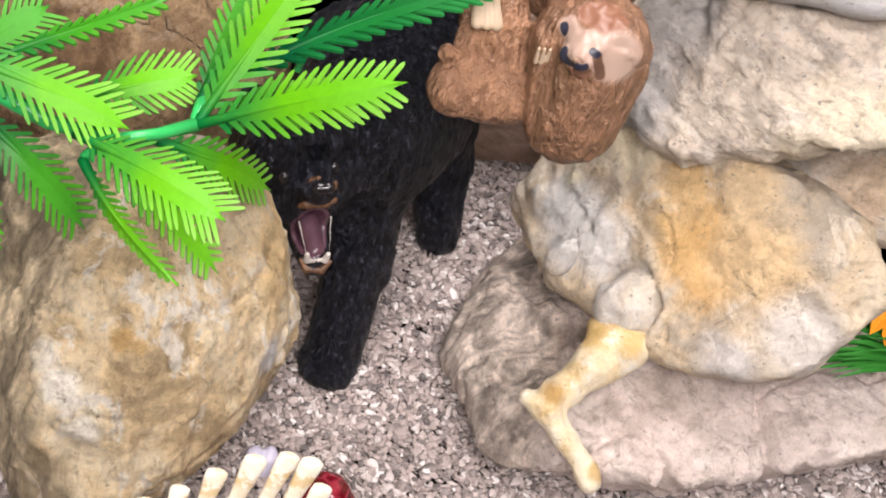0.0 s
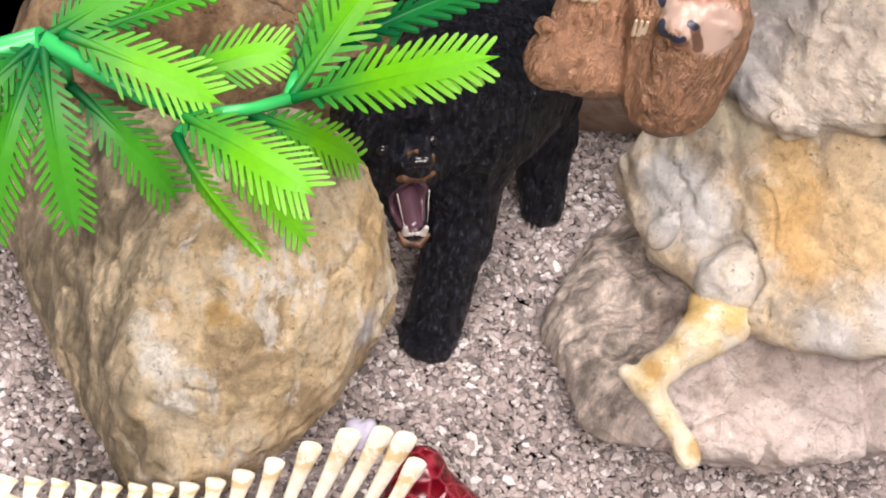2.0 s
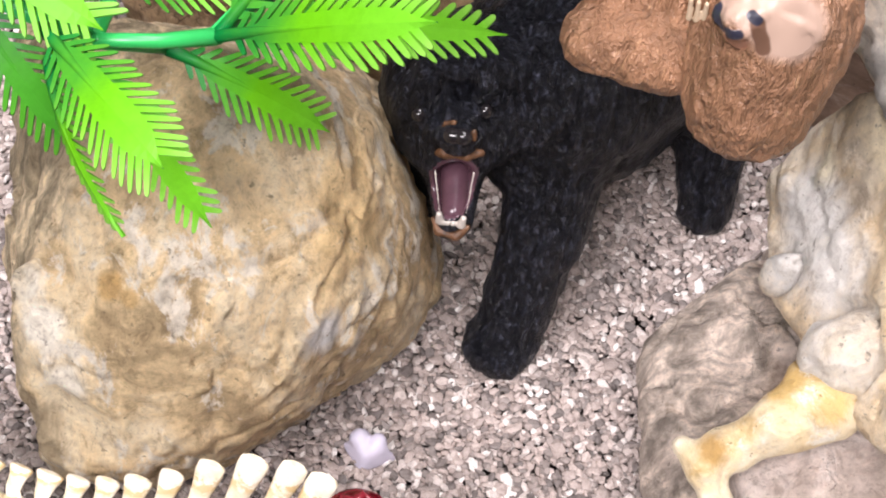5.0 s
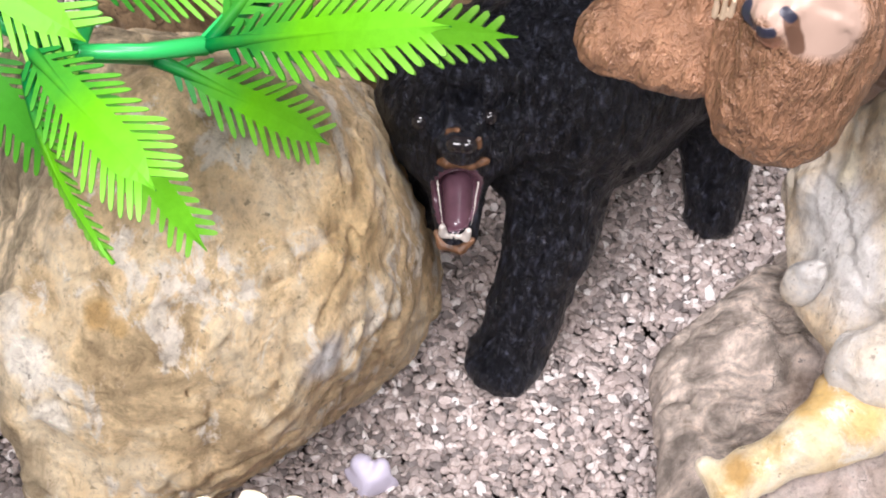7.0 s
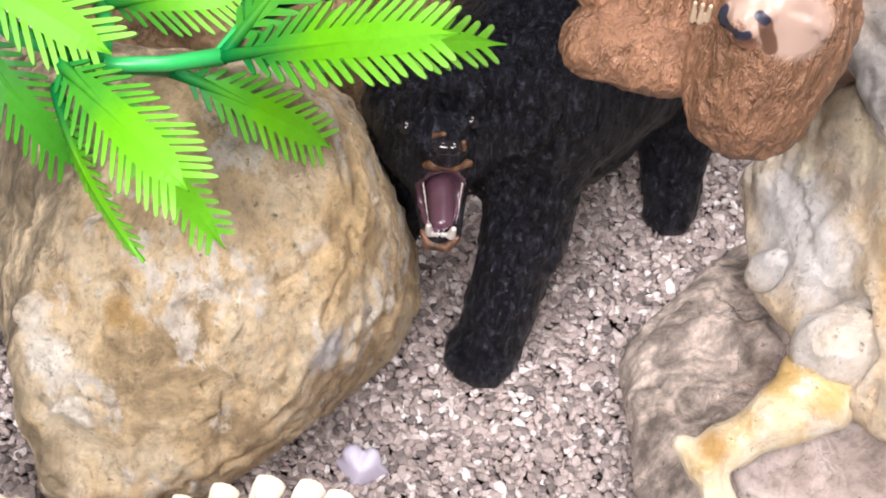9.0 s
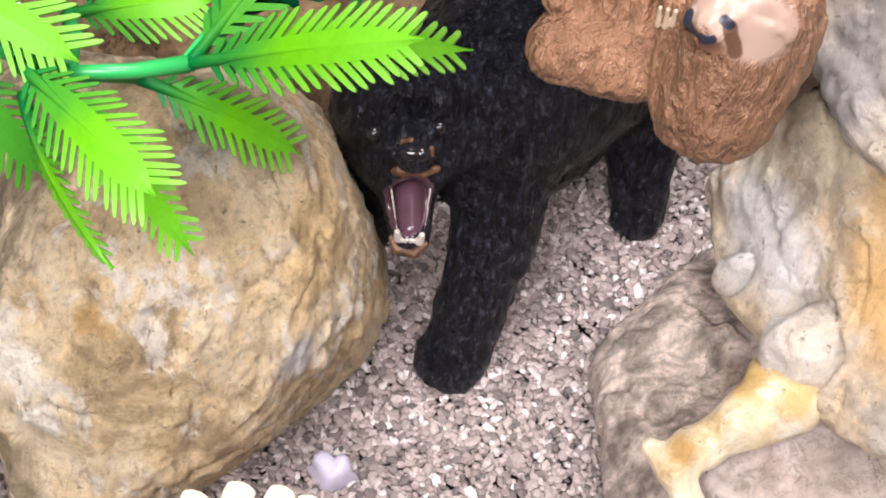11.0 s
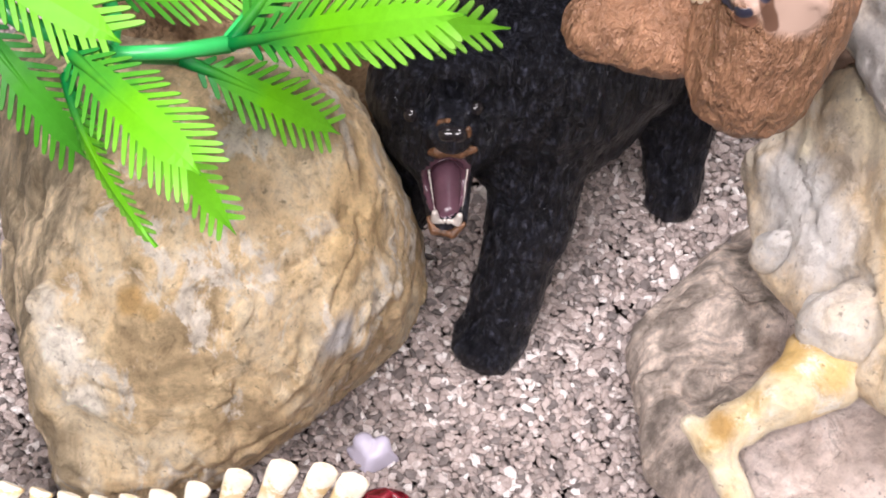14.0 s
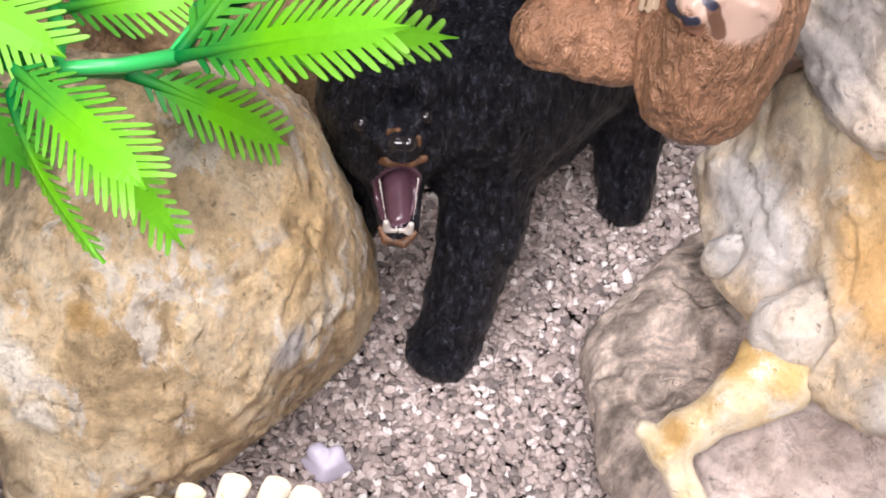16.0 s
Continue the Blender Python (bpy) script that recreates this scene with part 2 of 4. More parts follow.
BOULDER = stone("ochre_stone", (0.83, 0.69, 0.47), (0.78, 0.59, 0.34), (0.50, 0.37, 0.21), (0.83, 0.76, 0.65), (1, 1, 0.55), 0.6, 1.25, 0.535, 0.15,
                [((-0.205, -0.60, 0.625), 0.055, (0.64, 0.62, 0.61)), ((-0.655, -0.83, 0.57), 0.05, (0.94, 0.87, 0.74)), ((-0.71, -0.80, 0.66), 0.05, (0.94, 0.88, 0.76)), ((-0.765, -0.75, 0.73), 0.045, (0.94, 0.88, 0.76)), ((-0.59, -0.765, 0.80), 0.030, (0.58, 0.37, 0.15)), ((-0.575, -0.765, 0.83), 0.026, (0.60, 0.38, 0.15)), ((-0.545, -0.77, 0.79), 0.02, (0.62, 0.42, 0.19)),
                 # Dark patches and face tone: left-side shade put into the colour with weathering.
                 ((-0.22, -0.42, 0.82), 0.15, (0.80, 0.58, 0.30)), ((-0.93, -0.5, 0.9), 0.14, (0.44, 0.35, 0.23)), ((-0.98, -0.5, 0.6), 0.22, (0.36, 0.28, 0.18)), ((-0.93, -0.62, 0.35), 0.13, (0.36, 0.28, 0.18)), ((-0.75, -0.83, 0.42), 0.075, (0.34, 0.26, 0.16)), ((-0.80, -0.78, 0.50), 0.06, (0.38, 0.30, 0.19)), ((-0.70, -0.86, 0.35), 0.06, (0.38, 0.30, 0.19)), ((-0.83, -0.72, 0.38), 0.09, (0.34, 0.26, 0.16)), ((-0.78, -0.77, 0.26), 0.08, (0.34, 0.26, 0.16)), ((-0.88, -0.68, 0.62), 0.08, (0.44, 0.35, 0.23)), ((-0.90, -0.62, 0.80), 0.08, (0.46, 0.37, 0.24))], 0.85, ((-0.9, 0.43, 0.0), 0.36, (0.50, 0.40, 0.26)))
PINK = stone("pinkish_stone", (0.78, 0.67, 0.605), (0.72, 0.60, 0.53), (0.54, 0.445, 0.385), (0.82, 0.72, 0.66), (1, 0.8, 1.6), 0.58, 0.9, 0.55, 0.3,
             # Four brown patches band the mound beside the bone; its left side is greyer.
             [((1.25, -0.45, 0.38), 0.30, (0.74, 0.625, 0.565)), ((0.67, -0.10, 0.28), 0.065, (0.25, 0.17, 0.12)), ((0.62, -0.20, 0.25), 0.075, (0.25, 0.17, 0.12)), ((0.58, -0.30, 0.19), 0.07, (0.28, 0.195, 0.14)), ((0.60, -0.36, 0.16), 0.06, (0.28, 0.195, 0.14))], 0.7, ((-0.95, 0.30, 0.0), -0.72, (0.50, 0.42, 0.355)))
CREAM = stone("cream_stone", (0.76, 0.64, 0.47), (0.71, 0.56, 0.37), (0.52, 0.44, 0.34), (0.80, 0.70, 0.56), (1, 1, 1), 0.72, 0.8, 0.55, 0.2,
              [((0.64, 0.08, 0.60), 0.15, (0.77, 0.75, 0.72)), ((0.71, -0.06, 0.64), 0.12, (0.77, 0.745, 0.71)), ((0.80, -0.22, 0.57), 0.12, (0.74, 0.71, 0.67)), ((0.65, -0.06, 0.57), 0.06, (0.64, 0.63, 0.61)),
               ((0.91, -0.18, 0.86), 0.13, (0.76, 0.50, 0.22)), ((0.95, -0.29, 0.80), 0.15, (0.76, 0.47, 0.19)), ((0.87, -0.10, 0.92), 0.10, (0.76, 0.52, 0.25)), ((1.04, -0.36, 0.88), 0.15, (0.78, 0.56, 0.31)), ((1.02, -0.22, 1.0), 0.10, (0.78, 0.58, 0.34)),
               # Last patch: yellow-cream top, its colour lightened to offset the shadow there.
               ((1.00, -0.53, 0.63), 0.11, (0.70, 0.66, 0.62)), ((1.18, -0.50, 0.74), 0.13, (0.72, 0.66, 0.60)), ((0.64, 0.14, 0.72), 0.06, (0.78, 0.69, 0.50)), ((0.76, 0.06, 0.93), 0.12, (0.80, 0.70, 0.50))], 0.6)
SLAB = stone("grey_cream_stone", (0.82, 0.71, 0.58), (0.76, 0.645, 0.52), (0.55, 0.475, 0.40), (0.85, 0.77, 0.66), (1, 1, 2), 0.7, 0.9, 0.54, 0.15, [((1.22, -0.28, 1.18), 0.22, (0.86, 0.74, 0.55)), ((0.75, 0.05, 1.06), 0.13, (0.50, 0.475, 0.45)), ((0.80, 0.14, 1.30), 0.16, (0.50, 0.47, 0.44)), ((1.12, 0.08, 1.44), 0.15, (0.54, 0.50, 0.46)), ((1.45, -0.1, 0.95), 0.14, (0.62, 0.47, 0.32))], 0.65)
WHITE_STONE = stone("white_stone", (0.72, 0.70, 0.69), (0.64, 0.62, 0.61), (0.60, 0.58, 0.57), (0.82, 0.76, 0.74), (1, 1, 3), 0.7, 0.5, 0.6, 0.1, (), 0.4)
TAN_STONE = stone("tan_stone", (0.46, 0.32, 0.245), (0.38, 0.26, 0.19), (0.24, 0.155, 0.11), (0.46, 0.35, 0.28), (1, 1, 2), 0.7, 0.5, 0.58, 0.1, (), 0.4)
BROWN_STONE = stone("brown_stone", (0.50, 0.34, 0.19), (0.36, 0.23, 0.12), (0.19, 0.11, 0.055), (0.52, 0.38, 0.25), (1, 1, 1), 0.8, 1.0)

# ---- the ground and the room ----
def part(name, bm, mat, parent, label=""):
    mesh = bpy.data.meshes.new(name)
    bm.to_mesh(mesh)
    bm.free()
    return part_mesh(name, mesh, mat, parent, label)


def part_mesh(name, mesh, mat, parent, label=""):
    ob = new(name, mesh)
    for m in (mat if isinstance(mat, (list, tuple)) else [mat]):
        if m and m.name not in [s.name for s in mesh.materials if s]:
            mesh.materials.append(m)
    ob.parent = parent
    if label:
        tagged(ob, label)
    return ob


def solid(name, mesh, mats, label, category, group="", kind=""):
    return tagged(part_mesh(name, mesh, mats, None), label, category, group, kind)


GRIT = plain("grey_grit", (0.22, 0.185, 0.165), 0.95, 0.5, 900, 0.8, 0.0015, 0.2)


def sheet(name, corners, mat, label, category):
    bm = bmesh.new()
    bm.faces.new([bm.verts.new(c) for c in corners])
    bmesh.ops.solidify(bm, geom=bm.faces[:], thickness=-0.01)
    return tagged(part(name, bm, mat, None), label, category, "", "structure")


WALL = plain("wall_paint", (0.78, 0.77, 0.75), 0.9, 0.04, 20, 0.1, 0.001)
BACKING = plain("dark_brown_panel", (0.05, 0.028, 0.016), 0.8, 0.4, 30, 0.2, 0.001, 0.2)
R, TOP = 1.5, 2.3
sheet("ground", [(-R, -R, -0.003), (R, -R, -0.003), (R, R, -0.003), (-R, R, -0.003)], GRIT, "grey grit under the loose gravel", "ground")
sheet("ceiling", [(-R, -R, TOP), (-R, R, TOP), (R, R, TOP), (R, -R, TOP)], WALL, "plain white ceiling", "ceiling")
sheet("wall_north", [(-R, R, 0), (R, R, 0), (R, R, TOP), (-R, R, TOP)], WALL, "plain white wall", "wall")
sheet("wall_south", [(R, -R, 0), (-R, -R, 0), (-R, -R, TOP), (R, -R, TOP)], WALL, "plain white wall", "wall")
sheet("wall_east", [(R, R, 0), (R, -R, 0), (R, -R, TOP), (R, R, TOP)], WALL, "plain white wall", "wall")
sheet("wall_west", [(-R, -R, 0), (-R, R, 0), (-R, R, TOP), (-R, -R, TOP)], WALL, "plain white wall", "wall")
sheet("backdrop", [(-0.5, 0.15, 0), (0.6, 0.15, 0), (0.6, 0.15, 0.30), (-0.5, 0.15, 0.30)], BACKING, "dark brown panel behind the display", "panel")


def grooves(p, freq, seed, width, depth):
    """Shallow cracks along winding lines."""
    n = fbm(p, freq, 2, seed)
    return depth * np.exp(-(n / width) ** 2)


# ---- boulder ----
BOULDER_FACES = [
    ((0.69, 0.39, 0.61), 0.28), ((0.89, 0.20, 0.41), 0.10), ((0.99, -0.10, 0.12), 0.02),
    ((0.85, 0.42, 0.32), -0.01), ((0.99, 0.10, 0.02), -0.08), ((0.90, -0.36, -0.25), -0.075), ((0.81, -0.41, -0.42), -0.07),
    ((0.74, -0.52, -0.43), -0.03), ((0.23, -0.77, -0.60), 0.35), ((-0.96, -0.28, 0.09), 1.15),
    ((-0.894, -0.346, -0.286), 0.916), ((-0.807, -0.562, -0.180), 1.010), ((-0.890, -0.451, -0.066), 1.060), ((-0.789, -0.586, -0.185), 1.055), ((-0.10, 0.65, 0.75), 0.62), ((0.62, 0.57, 0.53), 0.18),
    ((0.45, -0.62, 0.64), 0.76), ((0.75, -0.45, 0.48), 0.44), ((0.10, -0.95, 0.10), 0.815), ((0.55, -0.80, 0.0), 0.41),
    ((0.10, -0.80, 0.60), 1.05), ((-0.45, -0.60, 0.65), 1.26), ((0, 0.9, -0.1), 0.35), ((0, 0, -1), 0.02), ((-0.2, 0.1, 1), 1.16), ((-0.88, -0.385, 0.28), 1.15),
]


def boulder_field(p):
    body = blocks(p, BOULDER_FACES, 0.036) - 0.03
    ridge = rod(p, (-0.77, -0.735, 0.73), (-0.65, -0.80, 0.54), 0.045, 0.05)
    under = rod(p, (-0.77, -0.865, 0.58), (-0.64, -0.89, 0.46), 0.05, 0.05)
    return smax(smin(body, ridge, 0.04), -under, 0.02)


def boulder_relief(p):
    q = p * (1, 1, 0.5)
    flakes = np.abs(fbm(p * (1, 1, 0.6), 6, 3, 5))
    left = np.clip((-0.6 - p[:, 0]) * 3, 0, 1)
    streaks = left * 0.05 * np.abs(perlin(p * (9, 9, 1.6), 9))
    return 0.026 * fbm(q, 3.2, 3, 1) + 0.042 * flakes + streaks + 0.6 * grooves(p, 2.6, 8, 0.018, 0.02) + 0.022 * np.abs(fbm(p, 11, 2, 15)) + 0.01 * fbm(p, 19, 2, 17)


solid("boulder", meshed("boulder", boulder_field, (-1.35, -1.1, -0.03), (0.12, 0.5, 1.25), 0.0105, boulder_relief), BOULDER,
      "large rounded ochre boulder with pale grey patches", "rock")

# ---- stacked rocks ----
BASE_FACES = [
    ((-0.72, 0.56, 0.40), -0.17), ((-0.96, 0.27, -0.04), -0.346), ((-0.91, -0.17, -0.40), -0.365),
    ((-0.97, -0.10, -0.15), -0.37), ((-0.45, -0.57, -0.69), -0.05), ((-0.14, -0.72, -0.68), 0.20),
    ((0.14, -0.78, -0.61), 0.49), ((0.24, -0.79, -0.57), 0.60), ((0, 0, -1), 0.02),
]


MOUND_FACES = [
    ((-0.727, 0.082, 0.682), -0.280), ((-0.50, -0.45, 0.74), 0.015), ((0.55, -0.50, 0.67), 0.625), ((0, 0, 1), 0.40), ((0, 1, 0), 0.55), ((1, 0, 0), 1.1),
]
LOG_FACES = [
    ((-0.29, 0.011, 0.957), 0.112), ((-0.12, -0.80, 0.58), 0.635), ((-0.80, -0.50, 0.20), -0.20), ((-0.2, -0.35, 0.91), 0.36), ((0, 1, 0), 0.30), ((1, 0, 0), 2.0), ((0.1, 0, 1), 0.62),
]


def base_rock_field(p):
    mound = blocks(p, MOUND_FACES, 0.022)
    log = blocks(p, LOG_FACES, 0.03)
    return smax(smin(mound, log, 0.035), blocks(p, BASE_FACES, 0.03), 0.05)


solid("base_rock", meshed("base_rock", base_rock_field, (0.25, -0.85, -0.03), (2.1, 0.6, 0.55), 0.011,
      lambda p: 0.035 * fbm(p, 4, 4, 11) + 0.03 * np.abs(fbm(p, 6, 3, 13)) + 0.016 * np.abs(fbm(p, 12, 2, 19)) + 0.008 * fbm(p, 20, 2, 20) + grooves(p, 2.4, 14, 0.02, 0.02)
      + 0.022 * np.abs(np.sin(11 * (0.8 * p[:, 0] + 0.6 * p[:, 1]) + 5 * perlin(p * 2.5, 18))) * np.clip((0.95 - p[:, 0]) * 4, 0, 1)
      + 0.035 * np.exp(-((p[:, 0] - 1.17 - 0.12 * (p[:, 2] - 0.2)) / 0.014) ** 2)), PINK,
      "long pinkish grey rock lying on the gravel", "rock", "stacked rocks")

CREAM_FACES = [
    ((-0.10, 0.63, 0.77), 0.74), ((0.18, 0.53, 0.83), 0.985), ((0.36, 0.43, 0.83), 1.19), ((0.52, 0.31, 0.80), 1.38), ((0.81, -0.05, 0.58), 1.66),
    ((0.60, -0.72, -0.36), 0.86), ((0.30, -0.75, -0.59), 0.36), ((0.06, -0.71, -0.70), 0.0), ((-0.39, -0.53, -0.76), -0.55),
    ((-0.789, -0.481, 0.382), -0.318), ((-0.30, -0.80, 0.50), 0.425), ((-0.93, -0.25, 0.27), -0.485), ((0, 1, 0), 0.40), ((0, 0, -1), -0.36),
    ((-0.60, 0.62, 0.50), 0.14), ((-0.807, 0.503, 0.309), -0.162), ((-0.954, 0.063, -0.292), -0.671), ((-0.867, -0.126, -0.483), -0.745), ((-0.593, -0.406, -0.695), -0.692),
    ((-0.937, 0.296, 0.185), -0.333), ((-0.951, -0.125, -0.281), -0.695), ((-0.857, -0.28, -0.432), -0.746),
]


def cream_rock_field(p):
    a = blocks(p, CREAM_FACES, 0.012) - 0.02
    lobe = ellipsoid(p, (0.806, -0.223, 0.565), (0.115, 0.09, 0.105), 0, 10, 30)
    bulb = ellipsoid(p, (0.652, -0.055, 0.575), (0.050, 0.055, 0.082), 0, 14, 0)
    left = np.clip((0.80 - p[:, 0] - 0.25 * p[:, 1]) * 8, 0, 1)
    folds = 0.020 * np.abs(np.sin(13 * p[:, 1] + 6 * p[:, 2] + 4 * perlin(p * 3, 4))) * left
    crack = 0.03 * np.exp(-((p[:, 0] + 0.25 * p[:, 1] - 0.795 + 0.03 * perlin(p * 5, 6)) / 0.014) ** 2) * (p[:, 2] > 0.74)
    crease = 0.035 * np.exp(-((lobe - 0.008) / 0.013) ** 2) + 0.012 * np.exp(-((bulb - 0.006) / 0.012) ** 2)
    return smin(smin(a + folds + crack + crease, lobe, 0.006), bulb, 0.006)


solid("cream_rock", meshed("cream_rock", cream_rock_field, (0.35, -0.75, 0.28), (1.75, 0.48, 1.18), 0.0105,
      lambda p: 0.035 * fbm(p, 4, 4, 21) + 0.02 * np.abs(fbm(p, 7, 3, 23)) + 0.01 * np.abs(fbm(p, 13, 2, 26)) + 0.006 * fbm(p, 21, 2, 27) + grooves(p, 2.2, 24, 0.014, 0.014)), CREAM,
      "cream and orange rock resting on the base rock", "rock", "stacked rocks")

SLAB_FACES = [
    ((-0.642, -0.394, -0.658), -1.169), ((-0.95, 0.30, 0.0), -0.573), ((-0.05, 0.56, 0.83), 1.14), ((0.22, -0.66, -0.72), -0.45), ((0.06, -0.62, -0.79), -0.68),
    ((-0.38, -0.44, -0.81), -1.10), ((-0.17, -0.55, -0.82), -0.90), ((-0.794, -0.463, 0.394), -0.215), ((-0.30, -0.80, 0.50), 0.50), ((0, 1, 0), 0.5), ((1, 0, 0), 1.75), ((0, 0, 1), 1.46), ((0, 0, -1), -0.94),
]
solid("slab_rock", meshed("slab_rock", lambda p: blocks(p, SLAB_FACES, 0.014) - 0.03, (0.55, -0.45, 0.85), (1.85, 0.6, 1.55), 0.0115,
      lambda p: 0.05 * fbm(p * (1, 1, 1.5), 4, 4, 31) + 0.04 * np.abs(fbm(p, 6, 3, 33)) + 0.014 * np.abs(fbm(p, 12, 2, 36)) + 0.008 * fbm(p, 20, 2, 37) + grooves(p, 2.5, 34, 0.012, 0.010)
      + 0.035 * np.exp(-((p[:, 0] + 0.45 * p[:, 1] - 0.815 + 0.05 * perlin(p * 6, 38)) / 0.011) ** 2) * (p[:, 2] > 1.08)), SLAB,
      "flat grey and cream rock on the rock pile", "rock", "stacked rocks")
solid("top_rock", meshed("top_rock", lambda p: ellipsoid(p, (1.14, 0.16, 1.585), (0.40, 0.32, 0.16), 0, -3, 0), (0.6, -0.3, 1.3), (1.7, 0.6, 1.85), 0.014,
      lambda p: 0.025 * fbm(p, 4, 3, 41)), WHITE_STONE, "smooth white stone on top of the rock pile", "rock", "stacked rocks")
solid("side_rock", meshed("side_rock", lambda p: ellipsoid(p, (1.56, 0.06, 0.90), (0.32, 0.28, 0.17), 0, -8, 0), (1.15, -0.35, 0.6), (2.0, 0.45, 1.2), 0.013,
      lambda p: 0.04 * fbm(p, 5, 4, 43) + grooves(p, 3, 44, 0.012, 0.01)), SLAB, "small brownish rock wedged in the rock pile", "rock", "stacked rocks")
solid("back_rock", meshed("back_rock", lambda p: ellipsoid(p, (0.86, 1.25, 0.25), (0.55, 0.22, 0.50), 0, 8, 0), (0.2, 0.95, -0.03), (1.5, 1.5, 0.95), 0.022,
      lambda p: 0.04 * fbm(p, 4, 3, 45)), TAN_STONE, "smooth tan and brown rock standing behind the bear", "rock")
solid("brown_rock", meshed("brown_rock", lambda p: ellipsoid(p, (-0.62, 0.86, 0.30), (0.60, 0.34, 0.62), 0, 0, 10), (-1.45, 0.40, -0.03), (0.15, 1.35, 1.05), 0.02,
      lambda p: 0.06 * fbm(p, 4, 4, 47)), BROWN_STONE, "rough orange brown rock behind the boulder", "rock")

# ---- bear figure ----
def fur(name, colour, rough, scale, depth, spec, glint=2.2, painted=(), curl=0.3, depth_of_tone=1.0):
    """Moulded fur: short strands running down, with glints painted in as pale flecks."""
    mat, nt, bsdf = material(name)
    tc = nt.nodes.new("ShaderNodeTexCoord")
    mp = node(nt, "ShaderNodeMapping", [("Vector", tc.outputs["Object"])])
    mp.inputs["Scale"].default_value = (1, 1, 0.4)
    strand = noise_node(nt, mp.outputs["Vector"], scale, 5, 0.65, curl)
    big = noise_node(nt, tc.outputs["Object"], 70, 4, 0.6)
    k = depth_of_tone
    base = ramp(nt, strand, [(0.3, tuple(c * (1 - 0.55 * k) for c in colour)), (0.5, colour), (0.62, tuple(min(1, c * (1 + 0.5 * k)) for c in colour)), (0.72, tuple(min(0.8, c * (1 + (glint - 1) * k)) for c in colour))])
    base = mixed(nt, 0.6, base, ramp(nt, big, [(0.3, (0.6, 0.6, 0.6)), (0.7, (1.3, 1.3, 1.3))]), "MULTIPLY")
    # Highlights on the strand tips, painted into the colour as small pale spots.
    tinted = noise_node(nt, mp.outputs["Vector"], scale * 2.3, 3, 0.6, 0.2)
    base = mixed(nt, ramp(nt, tinted, [(0.70 - 0.16 * k, (0, 0, 0)), (0.82 - 0.14 * k, (0.62, 0.62, 0.62))]), base, tuple(min(0.7, c * glint * 0.9) for c in colour))
    smooth = strand
    for centre, radius, tone in painted:
        far = node(nt, "ShaderNodeVectorMath", [(0, tc.outputs["Object"])], operation="DISTANCE")
        far.inputs[1].default_value = tuple(c * DM for c in centre)
        edge = node(nt, "ShaderNodeMath", [(0, strand)], operation="MULTIPLY_ADD")
        edge.inputs[1].default_value = radius * DM * 0.35
        nt.links.new(far.outputs["Value"], edge.inputs[2])
        mask = node(nt, "ShaderNodeMapRange", [("Value", edge.outputs[0])])
        mask.inputs["From Min"].default_value, mask.inputs["From Max"].default_value = radius * DM * 1.3, radius * DM * 0.95
        base = mixed(nt, mask.outputs["Result"], base, tone)
        smooth = mixed(nt, mask.outputs["Result"], smooth, (0.5, 0.5, 0.5))
    nt.links.new(base, bsdf.inputs["Base Color"])
    bsdf.inputs["Roughness"].default_value = rough
    bsdf.inputs["Specular IOR Level"].default_value = spec
    bumped(nt, bsdf, smooth, 1.0, depth)
    return mat


FUR = fur("black_fur_paint", (0.0085, 0.009, 0.0125), 0.32, 400, 0.0060, 0.32, 9.0, (), 0.4)
TAN = plain("tan_muzzle_paint", (0.115, 0.054, 0.025), 0.42, 0.85, 420, 0.6, 0.0010)
MOUTH = plain("purple_mouth_paint", (0.085, 0.04, 0.055), 0.22, 0.2, 200, 0.2, 0.0005)
TOOTH = plain("white_tooth_paint", (0.46, 0.42, 0.38), 0.3, 0.2, 300, 0.1, 0.0003)
EYE = plain("glossy_eye_paint", (0.014, 0.012, 0.013), 0.15, 0.1, 300, 0.0, 0.0003, 0.5)
JAW_L = ((-0.118, -0.114, 0.656), (-0.086, -0.163, 0.578))
JAW_R = ((-0.036, -0.112, 0.680), (-0.030, -0.166, 0.603))


